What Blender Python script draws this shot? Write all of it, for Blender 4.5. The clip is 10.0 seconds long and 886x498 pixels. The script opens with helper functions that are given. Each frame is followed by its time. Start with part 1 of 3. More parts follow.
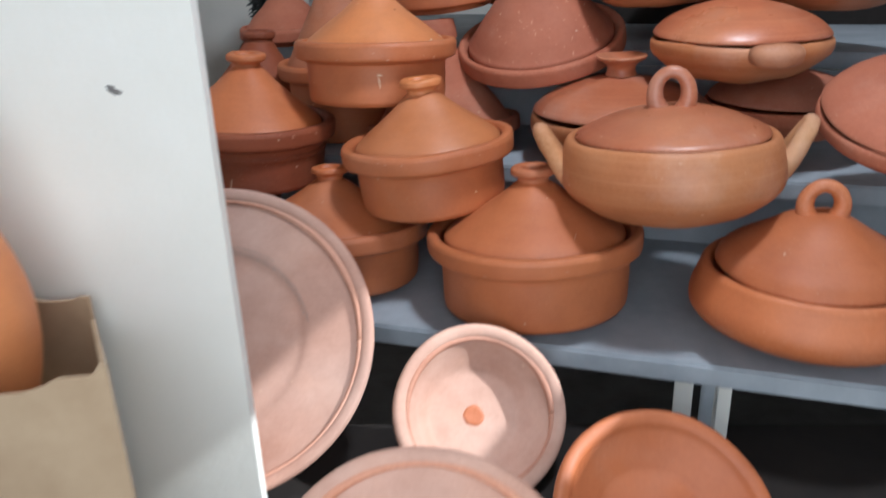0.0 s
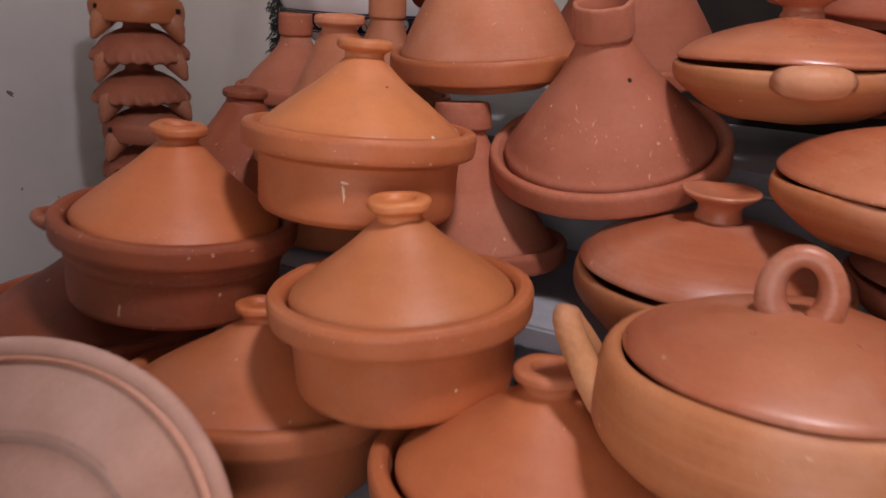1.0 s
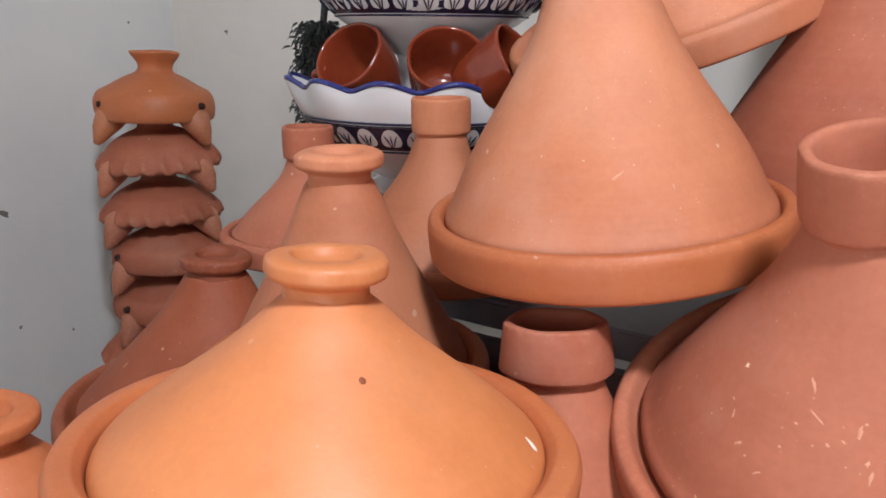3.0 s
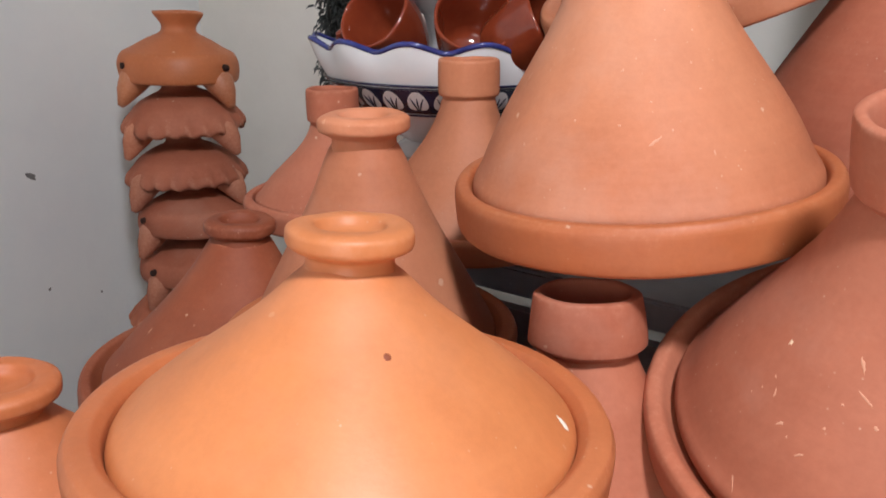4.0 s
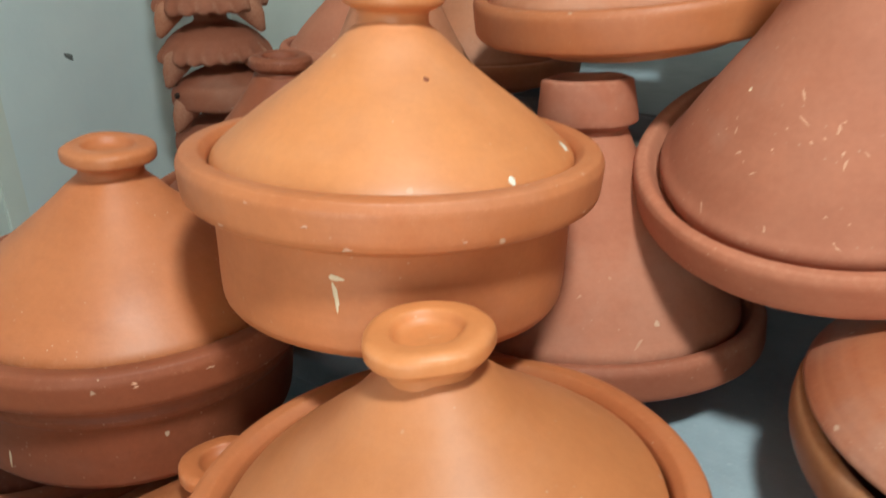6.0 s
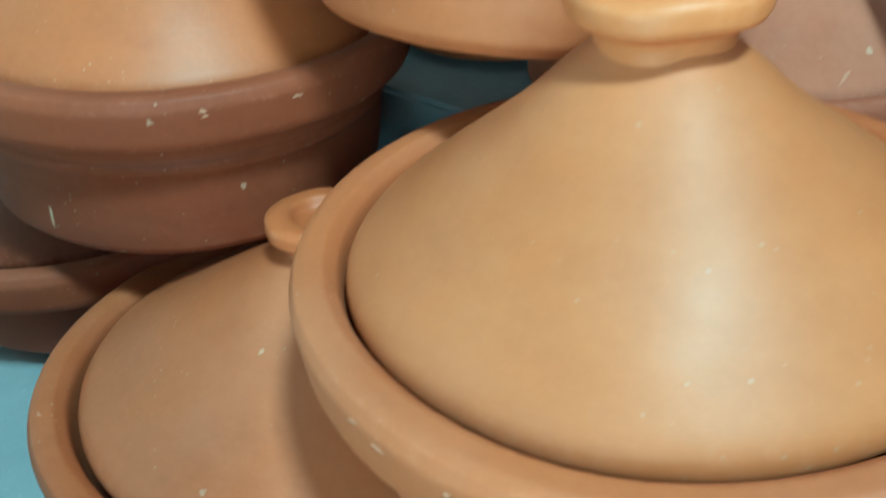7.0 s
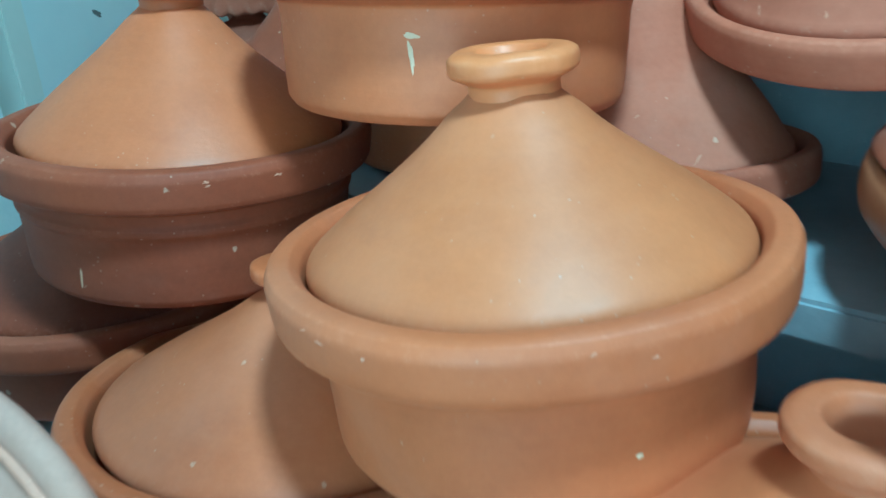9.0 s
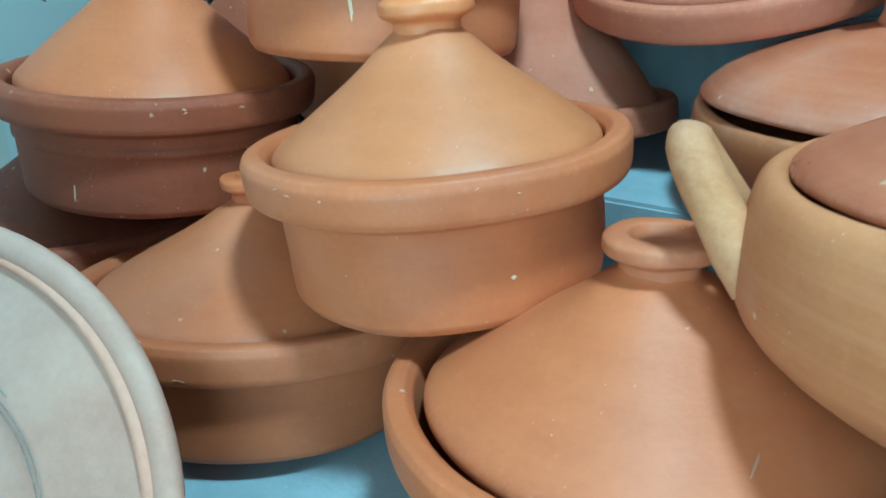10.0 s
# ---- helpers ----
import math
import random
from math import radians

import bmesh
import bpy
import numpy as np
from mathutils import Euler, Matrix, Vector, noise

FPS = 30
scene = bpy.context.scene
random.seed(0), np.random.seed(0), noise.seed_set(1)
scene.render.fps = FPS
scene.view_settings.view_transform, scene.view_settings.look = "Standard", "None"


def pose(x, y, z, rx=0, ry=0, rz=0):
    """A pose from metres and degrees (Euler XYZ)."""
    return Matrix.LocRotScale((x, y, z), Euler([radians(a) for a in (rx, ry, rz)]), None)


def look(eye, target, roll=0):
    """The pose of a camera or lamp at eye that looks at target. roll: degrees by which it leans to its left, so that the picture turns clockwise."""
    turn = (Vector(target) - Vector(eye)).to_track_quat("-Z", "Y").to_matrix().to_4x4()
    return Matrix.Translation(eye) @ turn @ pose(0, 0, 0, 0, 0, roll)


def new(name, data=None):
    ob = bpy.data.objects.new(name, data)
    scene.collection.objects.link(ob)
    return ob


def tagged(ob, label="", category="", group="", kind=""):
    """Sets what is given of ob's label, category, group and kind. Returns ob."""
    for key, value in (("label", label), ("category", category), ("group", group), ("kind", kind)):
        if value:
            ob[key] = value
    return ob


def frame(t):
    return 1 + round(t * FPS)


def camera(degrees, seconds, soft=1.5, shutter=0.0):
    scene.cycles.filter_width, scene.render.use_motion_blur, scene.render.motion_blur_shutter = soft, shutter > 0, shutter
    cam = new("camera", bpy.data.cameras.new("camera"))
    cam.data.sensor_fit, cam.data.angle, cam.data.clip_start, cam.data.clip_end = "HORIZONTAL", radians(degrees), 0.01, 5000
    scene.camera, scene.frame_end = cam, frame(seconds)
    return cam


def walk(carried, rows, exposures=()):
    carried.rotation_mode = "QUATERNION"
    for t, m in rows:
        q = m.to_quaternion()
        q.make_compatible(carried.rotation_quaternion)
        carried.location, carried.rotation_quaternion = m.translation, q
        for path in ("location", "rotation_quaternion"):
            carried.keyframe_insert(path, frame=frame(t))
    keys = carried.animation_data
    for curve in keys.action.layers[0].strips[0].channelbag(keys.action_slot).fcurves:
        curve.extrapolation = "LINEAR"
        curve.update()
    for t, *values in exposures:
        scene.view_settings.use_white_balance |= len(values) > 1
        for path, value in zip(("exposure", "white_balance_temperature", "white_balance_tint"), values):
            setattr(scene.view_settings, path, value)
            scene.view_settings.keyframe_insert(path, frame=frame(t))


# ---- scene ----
cam = camera(59.11, 10.0, soft=1.6, shutter=0.4)
PATH = [
    (0, (0.0736, -0.0927, 1.3875), (-0.0279, 1.7586, 0.6376), -1.87),
    (0.2, (0.0965, 0.0076, 1.3990), (0.0144, 1.8718, 0.6793), -1.15),
    (0.5, (0.1552, 0.1770, 1.4155), (-0.0113, 2.0623, 0.7689), 2.01),
    (0.8, (0.1662, 0.3377, 1.3966), (-0.1481, 2.2084, 0.7630), 3.54),
    (1, (0.1642, 0.4307, 1.3829), (-0.1577, 2.2992, 0.7464), 3.42),
    (1.5, (0.1138, 0.6792, 1.4032), (-0.3104, 2.5471, 0.8278), 3.27),
    (2, (0.1114, 0.8791, 1.4526), (-0.3863, 2.7475, 0.9415), 2.96),
    (2.5, (0.0932, 0.9895, 1.4379), (-0.4668, 2.8373, 0.9167), 1.37),
    (4, (0.0689, 1.0550, 1.4343), (-0.5991, 2.8326, 0.8065), 0.35),
    (4.5, (0.0813, 1.0227, 1.4188), (-0.5517, 2.7815, 0.7077), -0.55),
    (5, (0.1213, 0.9259, 1.4100), (-0.5228, 2.6696, 0.6723), -1.20),
    (5.2, (0.1369, 0.8876, 1.4109), (-0.5103, 2.6227, 0.6557), -1.42),
    (6.3, (0.0885, 0.9509, 1.3352), (-0.5968, 2.5924, 0.4209), -1.36),
    (6.5, (0.0654, 0.9774, 1.3090), (-0.6276, 2.5606, 0.3025), -2.18),
    (7, (0.0060, 0.9642, 1.2467), (-0.6369, 2.4303, 0.0479), -1.91),
    (7.5, (-0.0061, 0.9753, 1.2250), (-0.6507, 2.3905, -0.0327), -2.63),
    (8, (0.0086, 0.9659, 1.2264), (-0.6471, 2.3849, -0.0212), -2.81),
    (8.5, (0.0608, 0.9317, 1.2281), (-0.6754, 2.5302, 0.2779), -2.13),
    (9, (0.0973, 0.8332, 1.2294), (-0.6085, 2.5273, 0.4345), -2.82),
    (9.5, (0.1358, 0.7210, 1.1888), (-0.4118, 2.4731, 0.3948), -1.33),
    (10, (0.1599, 0.6717, 1.2140), (-0.3848, 2.4291, 0.4301), -0.92),
]
walk(cam, [(t, look(eye, target, roll)) for t, eye, target, roll in PATH],
     exposures=[(0, 0.22, 5350, 6), (0.5, -0.15, 5900, 18), (1, -0.12, 6500, 29), (1.5, 0.42, 6000, 18), (2, 0.64, 5900, 15), (2.5, 0.74, 5800, 12), (5.2, 0.78, 6050, 13), (6.3, 0.74, 5000, -30), (7, 0.82, 3950, -48), (7.5, 0.68, 3750, -47), (8.5, 0.53, 3600, -40), (9, 0.82, 3550, -39), (10, 0.88, 3700, -39)])

# ---- world and light ----
world = bpy.data.worlds.new("world")
scene.world = world
world.use_nodes = True
wn = world.node_tree
sky = wn.nodes.new("ShaderNodeTexSky")
sky.sky_type, sky.sun_disc = "NISHITA", False
sky.sun_elevation, sky.sun_rotation = radians(37), radians(97)
wn.links.new(sky.outputs[0], wn.nodes["Background"].inputs[0])
wn.nodes["Background"].inputs[1].default_value = 0.05

sun = new("sun", bpy.data.lights.new("sun", "SUN"))
sun.data.energy, sun.data.angle, sun.data.color = 5.0, radians(0.5), (1.0, 0.95, 0.86)
sun.matrix_world = look((0.8, -0.1, 0.6), (0.0, 0.0, 0.0))

# added key lamp, standing in for sky light through the roof hole
roof_light = new("roof_light", bpy.data.lights.new("roof_light", "AREA"))
roof_light.data.shape, roof_light.data.size, roof_light.data.size_y = "RECTANGLE", 0.20, 0.20
roof_light.data.energy, roof_light.data.color = 19.5, (1.0, 0.97, 0.94)
roof_light.matrix_world = look((0.46, 0.74, 2.66), (-0.1, 1.4, 1.1))

# fill lamp added at the street front, standing in for sky light
front_light = new("front_light", bpy.data.lights.new("front_light", "AREA"))
front_light.data.shape, front_light.data.size, front_light.data.size_y = "RECTANGLE", 1.2, 1.2
front_light.data.energy, front_light.data.color = 14.0, (1.0, 0.95, 0.87)
front_light.matrix_world = look((0.05, -0.45, 1.25), (-0.05, 1.0, 0.98))


# ---- materials ----
def nodes_of(name):
    m = bpy.data.materials.new(name)
    m.use_nodes = True
    nt = m.node_tree
    return m, nt, nt.nodes["Principled BSDF"]


def noise_tex(nt, scale, detail=4.0, rough=0.6, vec=None):
    n = nt.nodes.new("ShaderNodeTexNoise")
    n.inputs["Scale"].default_value, n.inputs["Detail"].default_value, n.inputs["Roughness"].default_value = scale, detail, rough
    if vec:
        nt.links.new(vec, n.inputs["Vector"])
    return n


def ramp(nt, src, stops):
    r = nt.nodes.new("ShaderNodeValToRGB")
    while len(r.color_ramp.elements) < len(stops):
        r.color_ramp.elements.new(0.5)
    for e, (p, c) in zip(r.color_ramp.elements, stops):
        e.position, e.color = p, (*c, 1.0) if len(c) == 3 else c
    nt.links.new(src, r.inputs[0])
    return r


def mix(nt, fac, a, b, blend="MIX"):
    m = nt.nodes.new("ShaderNodeMix")
    m.data_type, m.blend_type = "RGBA", blend
    for sock, v in ((m.inputs[0], fac), (m.inputs[6], a), (m.inputs[7], b)):
        if isinstance(v, (int, float)):
            sock.default_value = v
        elif isinstance(v, tuple):
            sock.default_value = (*v, 1.0)
        else:
            nt.links.new(v, sock)
    return m.outputs[2]


def clay(name, base, dark, light, rough=0.68, dust=0.2, streak=0.22, chips=0.6, bump=0.05, spec=0.35):
    """Fired clay: blotches, throwing rings, pale dust, small lime chips."""
    m, nt, bs = nodes_of(name)
    L = nt.links.new
    co = nt.nodes.new("ShaderNodeTexCoord").outputs["Object"]
    info = nt.nodes.new("ShaderNodeObjectInfo")
    shift = nt.nodes.new("ShaderNodeVectorMath")
    shift.operation = "MULTIPLY_ADD"
    L(info.outputs["Random"], shift.inputs[0])
    shift.inputs[1].default_value = (7.0, 5.0, 3.0)
    L(co, shift.inputs[2])
    v = shift.outputs[0]
    big = noise_tex(nt, 4.5, 3.0, 0.5, v)
    col = ramp(nt, big.outputs[0], [(0.3, dark), (0.52, base), (0.72, light)]).outputs[0]
    fine = noise_tex(nt, 160.0, 5.0, 0.7, v)
    col = mix(nt, 0.12, col, ramp(nt, fine.outputs[0], [(0.35, tuple(c * 0.6 for c in dark)), (0.65, light)]).outputs[0])
    mid = noise_tex(nt, 19.0, 5.0, 0.6, v)
    col = mix(nt, 1.0, col, ramp(nt, mid.outputs[0], [(0.33, (0.92, 0.90, 0.89)), (0.52, (1, 1, 1)), (0.7, (1.06, 1.05, 1.03))]).outputs[0], "MULTIPLY")
    # throwing rings round the axis
    sep = nt.nodes.new("ShaderNodeSeparateXYZ")
    L(v, sep.inputs[0])
    comb = nt.nodes.new("ShaderNodeCombineXYZ")
    L(sep.outputs[2], comb.inputs[2])
    rings = noise_tex(nt, 95.0, 3.0, 0.6, comb.outputs[0])
    col = mix(nt, ramp(nt, rings.outputs[0], [(0.45, (0, 0, 0)), (0.7, (streak,) * 3)]).outputs[0], col, light)
    # pale dust in soft patches
    d = noise_tex(nt, 7.0, 6.0, 0.62, v)
    col = mix(nt, ramp(nt, d.outputs[0], [(0.52, (0, 0, 0)), (0.75, (dust,) * 3)]).outputs[0], col, (0.62, 0.42, 0.33))
    # lime chips and scuffs
    w = nt.nodes.new("ShaderNodeTexVoronoi")
    w.inputs["Scale"].default_value = 26.0
    L(v, w.inputs["Vector"])
    wob = noise_tex(nt, 60.0, 3.0, 0.7, v)
    add = nt.nodes.new("ShaderNodeMath")
    add.operation = "MULTIPLY_ADD"
    L(wob.outputs[0], add.inputs[0])
    add.inputs[1].default_value = 0.35
    L(w.outputs["Distance"], add.inputs[2])
    col = mix(nt, ramp(nt, add.outputs[0], [(0.2, (chips,) * 3), (0.225, (0, 0, 0))]).outputs[0], col, (0.68, 0.47, 0.33))
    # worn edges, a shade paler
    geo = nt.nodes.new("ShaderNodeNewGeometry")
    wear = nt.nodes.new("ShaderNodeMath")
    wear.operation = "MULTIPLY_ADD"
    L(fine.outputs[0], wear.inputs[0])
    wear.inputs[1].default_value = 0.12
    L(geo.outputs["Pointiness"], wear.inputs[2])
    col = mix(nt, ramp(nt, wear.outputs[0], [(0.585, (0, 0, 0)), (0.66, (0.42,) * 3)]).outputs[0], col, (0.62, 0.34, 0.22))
    # tiny specks
    sp = nt.nodes.new("ShaderNodeTexVoronoi")
    sp.inputs["Scale"].default_value = 130.0
    L(v, sp.inputs["Vector"])
    gate = noise_tex(nt, 18.0, 2.0, 0.5, v)
    spk = nt.nodes.new("ShaderNodeMath")
    spk.operation = "MULTIPLY"
    L(ramp(nt, sp.outputs["Distance"], [(0.07, (1, 1, 1)), (0.12, (0, 0, 0))]).outputs[0], spk.inputs[0])
    L(ramp(nt, gate.outputs[0], [(0.52, (0, 0, 0)), (0.62, (0.55,) * 3)]).outputs[0], spk.inputs[1])
    col = mix(nt, spk.outputs[0], col, (0.6, 0.38, 0.26))
    # each piece fired a little differently
    var = ramp(nt, info.outputs["Random"], [(0.0, (0.86, 0.84, 0.84)), (0.5, (1, 1, 1)), (1.0, (1.1, 1.06, 1.0))]).outputs[0]
    col = mix(nt, 1.0, col, var, "MULTIPLY")
    L(col, bs.inputs["Base Color"])
    rr = ramp(nt, d.outputs[0], [(0.3, (rough - 0.1,) * 3), (0.7, (min(rough + 0.14, 1.0),) * 3)])
    L(rr.outputs[0], bs.inputs["Roughness"])
    bs.inputs["Specular IOR Level"].default_value = spec
    b = nt.nodes.new("ShaderNodeBump")
    b.inputs["Strength"].default_value, b.inputs["Distance"].default_value = bump, 0.004
    h = nt.nodes.new("ShaderNodeMath")
    h.operation = "ADD"
    L(fine.outputs[0], h.inputs[0])
    L(rings.outputs[0], h.inputs[1])
    L(h.outputs[0], b.inputs["Height"])
    L(b.outputs[0], bs.inputs["Normal"])
    return m


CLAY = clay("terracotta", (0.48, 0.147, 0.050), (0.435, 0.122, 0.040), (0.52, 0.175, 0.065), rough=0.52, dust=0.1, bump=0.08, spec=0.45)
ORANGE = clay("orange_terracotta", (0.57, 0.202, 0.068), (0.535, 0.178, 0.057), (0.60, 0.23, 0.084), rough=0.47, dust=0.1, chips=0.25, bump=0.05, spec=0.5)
# brown clay with shade worked into its colour, for pots under others
SHADED_BROWN = clay("shaded_brown_terracotta", (0.25, 0.064, 0.026), (0.19, 0.046, 0.019), (0.31, 0.092, 0.042), rough=0.6, dust=0.08, streak=0.12)
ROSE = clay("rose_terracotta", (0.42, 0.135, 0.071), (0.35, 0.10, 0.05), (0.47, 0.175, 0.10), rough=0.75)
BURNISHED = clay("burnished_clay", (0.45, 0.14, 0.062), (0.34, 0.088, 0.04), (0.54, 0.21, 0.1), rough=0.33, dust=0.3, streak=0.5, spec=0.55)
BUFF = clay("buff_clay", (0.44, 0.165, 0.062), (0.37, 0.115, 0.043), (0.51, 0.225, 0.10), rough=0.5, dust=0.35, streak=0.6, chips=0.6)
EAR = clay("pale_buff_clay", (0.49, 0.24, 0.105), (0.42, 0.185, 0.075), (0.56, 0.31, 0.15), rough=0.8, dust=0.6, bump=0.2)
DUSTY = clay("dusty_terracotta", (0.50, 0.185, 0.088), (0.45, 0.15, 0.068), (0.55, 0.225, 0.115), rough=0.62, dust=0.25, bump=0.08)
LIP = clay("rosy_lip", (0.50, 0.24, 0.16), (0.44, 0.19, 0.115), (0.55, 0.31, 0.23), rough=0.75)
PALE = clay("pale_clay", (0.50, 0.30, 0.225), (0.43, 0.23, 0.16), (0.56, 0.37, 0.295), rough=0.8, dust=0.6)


def plain(name, base, other, scale, rough, bump=0.1, spots=None, spec=0.4):
    m, nt, bs = nodes_of(name)
    L = nt.links.new
    co = nt.nodes.new("ShaderNodeTexCoord").outputs["Object"]
    n = noise_tex(nt, scale, 6.0, 0.65, co)
    col = ramp(nt, n.outputs[0], [(0.35, base), (0.7, other)]).outputs[0]
    f = noise_tex(nt, scale * 14, 5.0, 0.7, co)
    if spots:
        col = mix(nt, ramp(nt, f.outputs[0], [(0.62, (0, 0, 0)), (0.7, (0.8,) * 3)]).outputs[0], col, spots)
    L(col, bs.inputs["Base Color"])
    bs.inputs["Roughness"].default_value = rough
    bs.inputs["Specular IOR Level"].default_value = spec
    b = nt.nodes.new("ShaderNodeBump")
    b.inputs["Strength"].default_value, b.inputs["Distance"].default_value = bump, 0.01
    L(f.outputs[0], b.inputs["Height"])
    L(b.outputs[0], bs.inputs["Normal"])
    return m


WALL = plain("white_plaster", (0.80, 0.81, 0.80), (0.86, 0.86, 0.83), 3.0, 0.85, 0.12)
PILLAR = plain("cream_plaster", (0.80, 0.77, 0.69), (0.85, 0.82, 0.75), 4.0, 0.8, 0.1)
SHELF_PAINT = plain("blue_grey_paint", (0.31, 0.335, 0.36), (0.42, 0.445, 0.47), 9.0, 0.65, 0.2, spots=(0.5, 0.51, 0.51))
CREAM_WALL = plain("warm_plaster", (0.76, 0.73, 0.66), (0.83, 0.80, 0.73), 3.0, 0.85, 0.12)
CEIL = plain("ceiling_plaster", (0.6, 0.58, 0.55), (0.68, 0.66, 0.62), 2.0, 0.9)
# concrete tone kept dark to deepen the shade under the shelf
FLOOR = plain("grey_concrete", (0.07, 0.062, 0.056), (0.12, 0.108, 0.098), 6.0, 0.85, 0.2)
CARD = plain("brown_cardboard", (0.36, 0.25, 0.15), (0.44, 0.32, 0.2), 12.0, 0.9, 0.1)
# near-black fill that paints the shade inside small holes
DARK_HOLE = plain("hole_black", (0.03, 0.012, 0.008), (0.05, 0.02, 0.012), 20.0, 0.9)
GLAZE = plain("brown_red_glaze", (0.17, 0.026, 0.010), (0.25, 0.05, 0.018), 14.0, 0.12, 0.02, spec=0.6)
CHINA = plain("white_glaze", (0.74, 0.75, 0.75), (0.8, 0.8, 0.79), 14.0, 0.14, 0.02, spec=0.6)
COBALT = plain("cobalt_glaze", (0.02, 0.025, 0.12), (0.04, 0.05, 0.22), 30.0, 0.16, 0.02, spec=0.6)
NAVY = plain("navy_glaze", (0.012, 0.013, 0.035), (0.03, 0.03, 0.07), 30.0, 0.2, 0.02, spec=0.6)
FRINGE = plain("dark_grey_wool", (0.03, 0.035, 0.035), (0.12, 0.13, 0.125), 60.0, 0.95, 0.3)
# near-black wood: shade under the shelf and behind pots put into colour
SHADE_WOOD = plain("shade_wood", (0.014, 0.010, 0.008), (0.024, 0.017, 0.013), 18.0, 0.8, 0.2)
CHALK = plain("pale_scratch", (0.72, 0.50, 0.32), (0.78, 0.58, 0.40), 60.0, 0.9)
SCUFF = plain("pale_scuff", (0.54, 0.25, 0.15), (0.58, 0.3, 0.19), 60.0, 0.9)
STAIN = plain("grey_stain", (0.16, 0.15, 0.14), (0.3, 0.28, 0.26), 90.0, 0.95)
LIME = plain("pale_lime", (0.72, 0.62, 0.5), (0.8, 0.72, 0.6), 60.0, 0.9)


# ---- mesh helpers ----
def part(name, bm, material, parent=None, label="", smooth=True):
    me = bpy.data.meshes.new(name)
    bmesh.ops.recalc_face_normals(bm, faces=bm.faces)
    for fc in bm.faces:
        fc.smooth = smooth
    bm.to_mesh(me)
    bm.free()
    me.materials.append(material)
    ob = new(name, me)
    if parent:
        ob.parent = parent
    return tagged(ob, label) if label else ob


def soften(profile, times=2, keep=0.25):
    """Corner cutting of a profile: worn, rounded edges."""
    for _ in range(times):
        out = [profile[0]]
        for (a, b), (c, d) in zip(profile, profile[1:]):
            out.append((a + keep * (c - a), b + keep * (d - b)))
            out.append((c + keep * (a - c), d + keep * (b - d)))
        out.append(profile[-1])
        profile = out
    return profile


def lathe(profile, seg=72, times=2, wobble=0.0012, seed=0.0, bm=None, rim_wave=None, keep=0.25):
    """Turns a profile of (radius, height) round z, slightly uneven as hand-thrown ware is."""
    bm = bm or bmesh.new()
    rows = []
    for r, z in soften(profile, times, keep):
        if r < 1e-4:
            rows.append([bm.verts.new((0, 0, z))])
            continue
        ring = []
        for k in range(seg):
            a = 2 * math.pi * k / seg
            d = noise.noise(Vector((math.cos(a) * 1.3 + seed, math.sin(a) * 1.3, z * 14))) * wobble * 2
            e = noise.noise(Vector((math.cos(a) * 1.1, math.sin(a) * 1.1 + seed, 5.0))) * wobble * 1.5
            d, e = d * min(1.0, r / 0.04), e * min(1.0, r / 0.04)
            if rim_wave:
                d, e = rim_wave(a, r, z, d, e)
            ring.append(bm.verts.new(((r + d) * math.cos(a), (r + d) * math.sin(a), z + e)))
        rows.append(ring)
    for A, B in zip(rows, rows[1:]):
        if len(A) == 1 and len(B) == 1:
            continue
        for k in range(seg):
            j = (k + 1) % seg
            if len(A) == 1:
                bm.faces.new((A[0], B[j], B[k]))
            elif len(B) == 1:
                bm.faces.new((A[k], A[j], B[0]))
            else:
                bm.faces.new((A[k], A[j], B[j], B[k]))
    return bm


def tube(points, radii, seg=14, bm=None, flat=1.0):
    """A rounded strand along points with a radius at each, closed at both ends."""
    bm = bm or bmesh.new()
    pts = [Vector(p) for p in points]
    rings, up = [], None
    for i, p in enumerate(pts):
        d = (pts[min(i + 1, len(pts) - 1)] - pts[max(i - 1, 0)]).normalized()
        if up is None:
            up = d.orthogonal().normalized()
        up = (up - d * up.dot(d)).normalized()
        side = d.cross(up)
        rings.append([bm.verts.new(p + (up * math.cos(2 * math.pi * k / seg) * flat + side * math.sin(2 * math.pi * k / seg)) * radii[i]) for k in range(seg)])
    for A, B in zip(rings, rings[1:]):
        for k in range(seg):
            bm.faces.new((A[k], A[(k + 1) % seg], B[(k + 1) % seg], B[k]))
    bm.faces.new(rings[0])
    bm.faces.new(rings[-1])
    return bm


def box(x0, y0, z0, x1, y1, z1, bevel=0.0, bm=None):
    b = bmesh.new()
    vs = [b.verts.new((x, y, z)) for x in (x0, x1) for y in (y0, y1) for z in (z0, z1)]
    for q in ((0, 1, 3, 2), (4, 6, 7, 5), (0, 4, 5, 1), (2, 3, 7, 6), (0, 2, 6, 4), (1, 5, 7, 3)):
        b.faces.new([vs[i] for i in q])
    if bevel:
        bmesh.ops.bevel(b, geom=b.edges[:], offset=bevel, segments=2, affect="EDGES")
    if bm is None:
        return b
    me = bpy.data.meshes.new("tmp")
    b.to_mesh(me)
    b.free()
    bm.from_mesh(me)
    bpy.data.meshes.remove(me)
    return bm


def upright(c, n=(0, 0, 1), drop=0.0, spin=0.0):
    """A frame whose z runs along n, set drop below c."""
    n = Vector(n).normalized()
    x = Vector((1, 0, 0))
    x = (x - n * x.dot(n)).normalized()
    y = n.cross(x)
    m = Matrix((x, y, n)).transposed().to_4x4()
    m.translation = Vector(c) - n * drop
    return m @ pose(0, 0, 0, 0, 0, spin)


def root(name, m, label, category, group=""):
    ob = new(name)
    ob.empty_display_size = 0.05
    ob.matrix_world = m
    return tagged(ob, label, category, group)


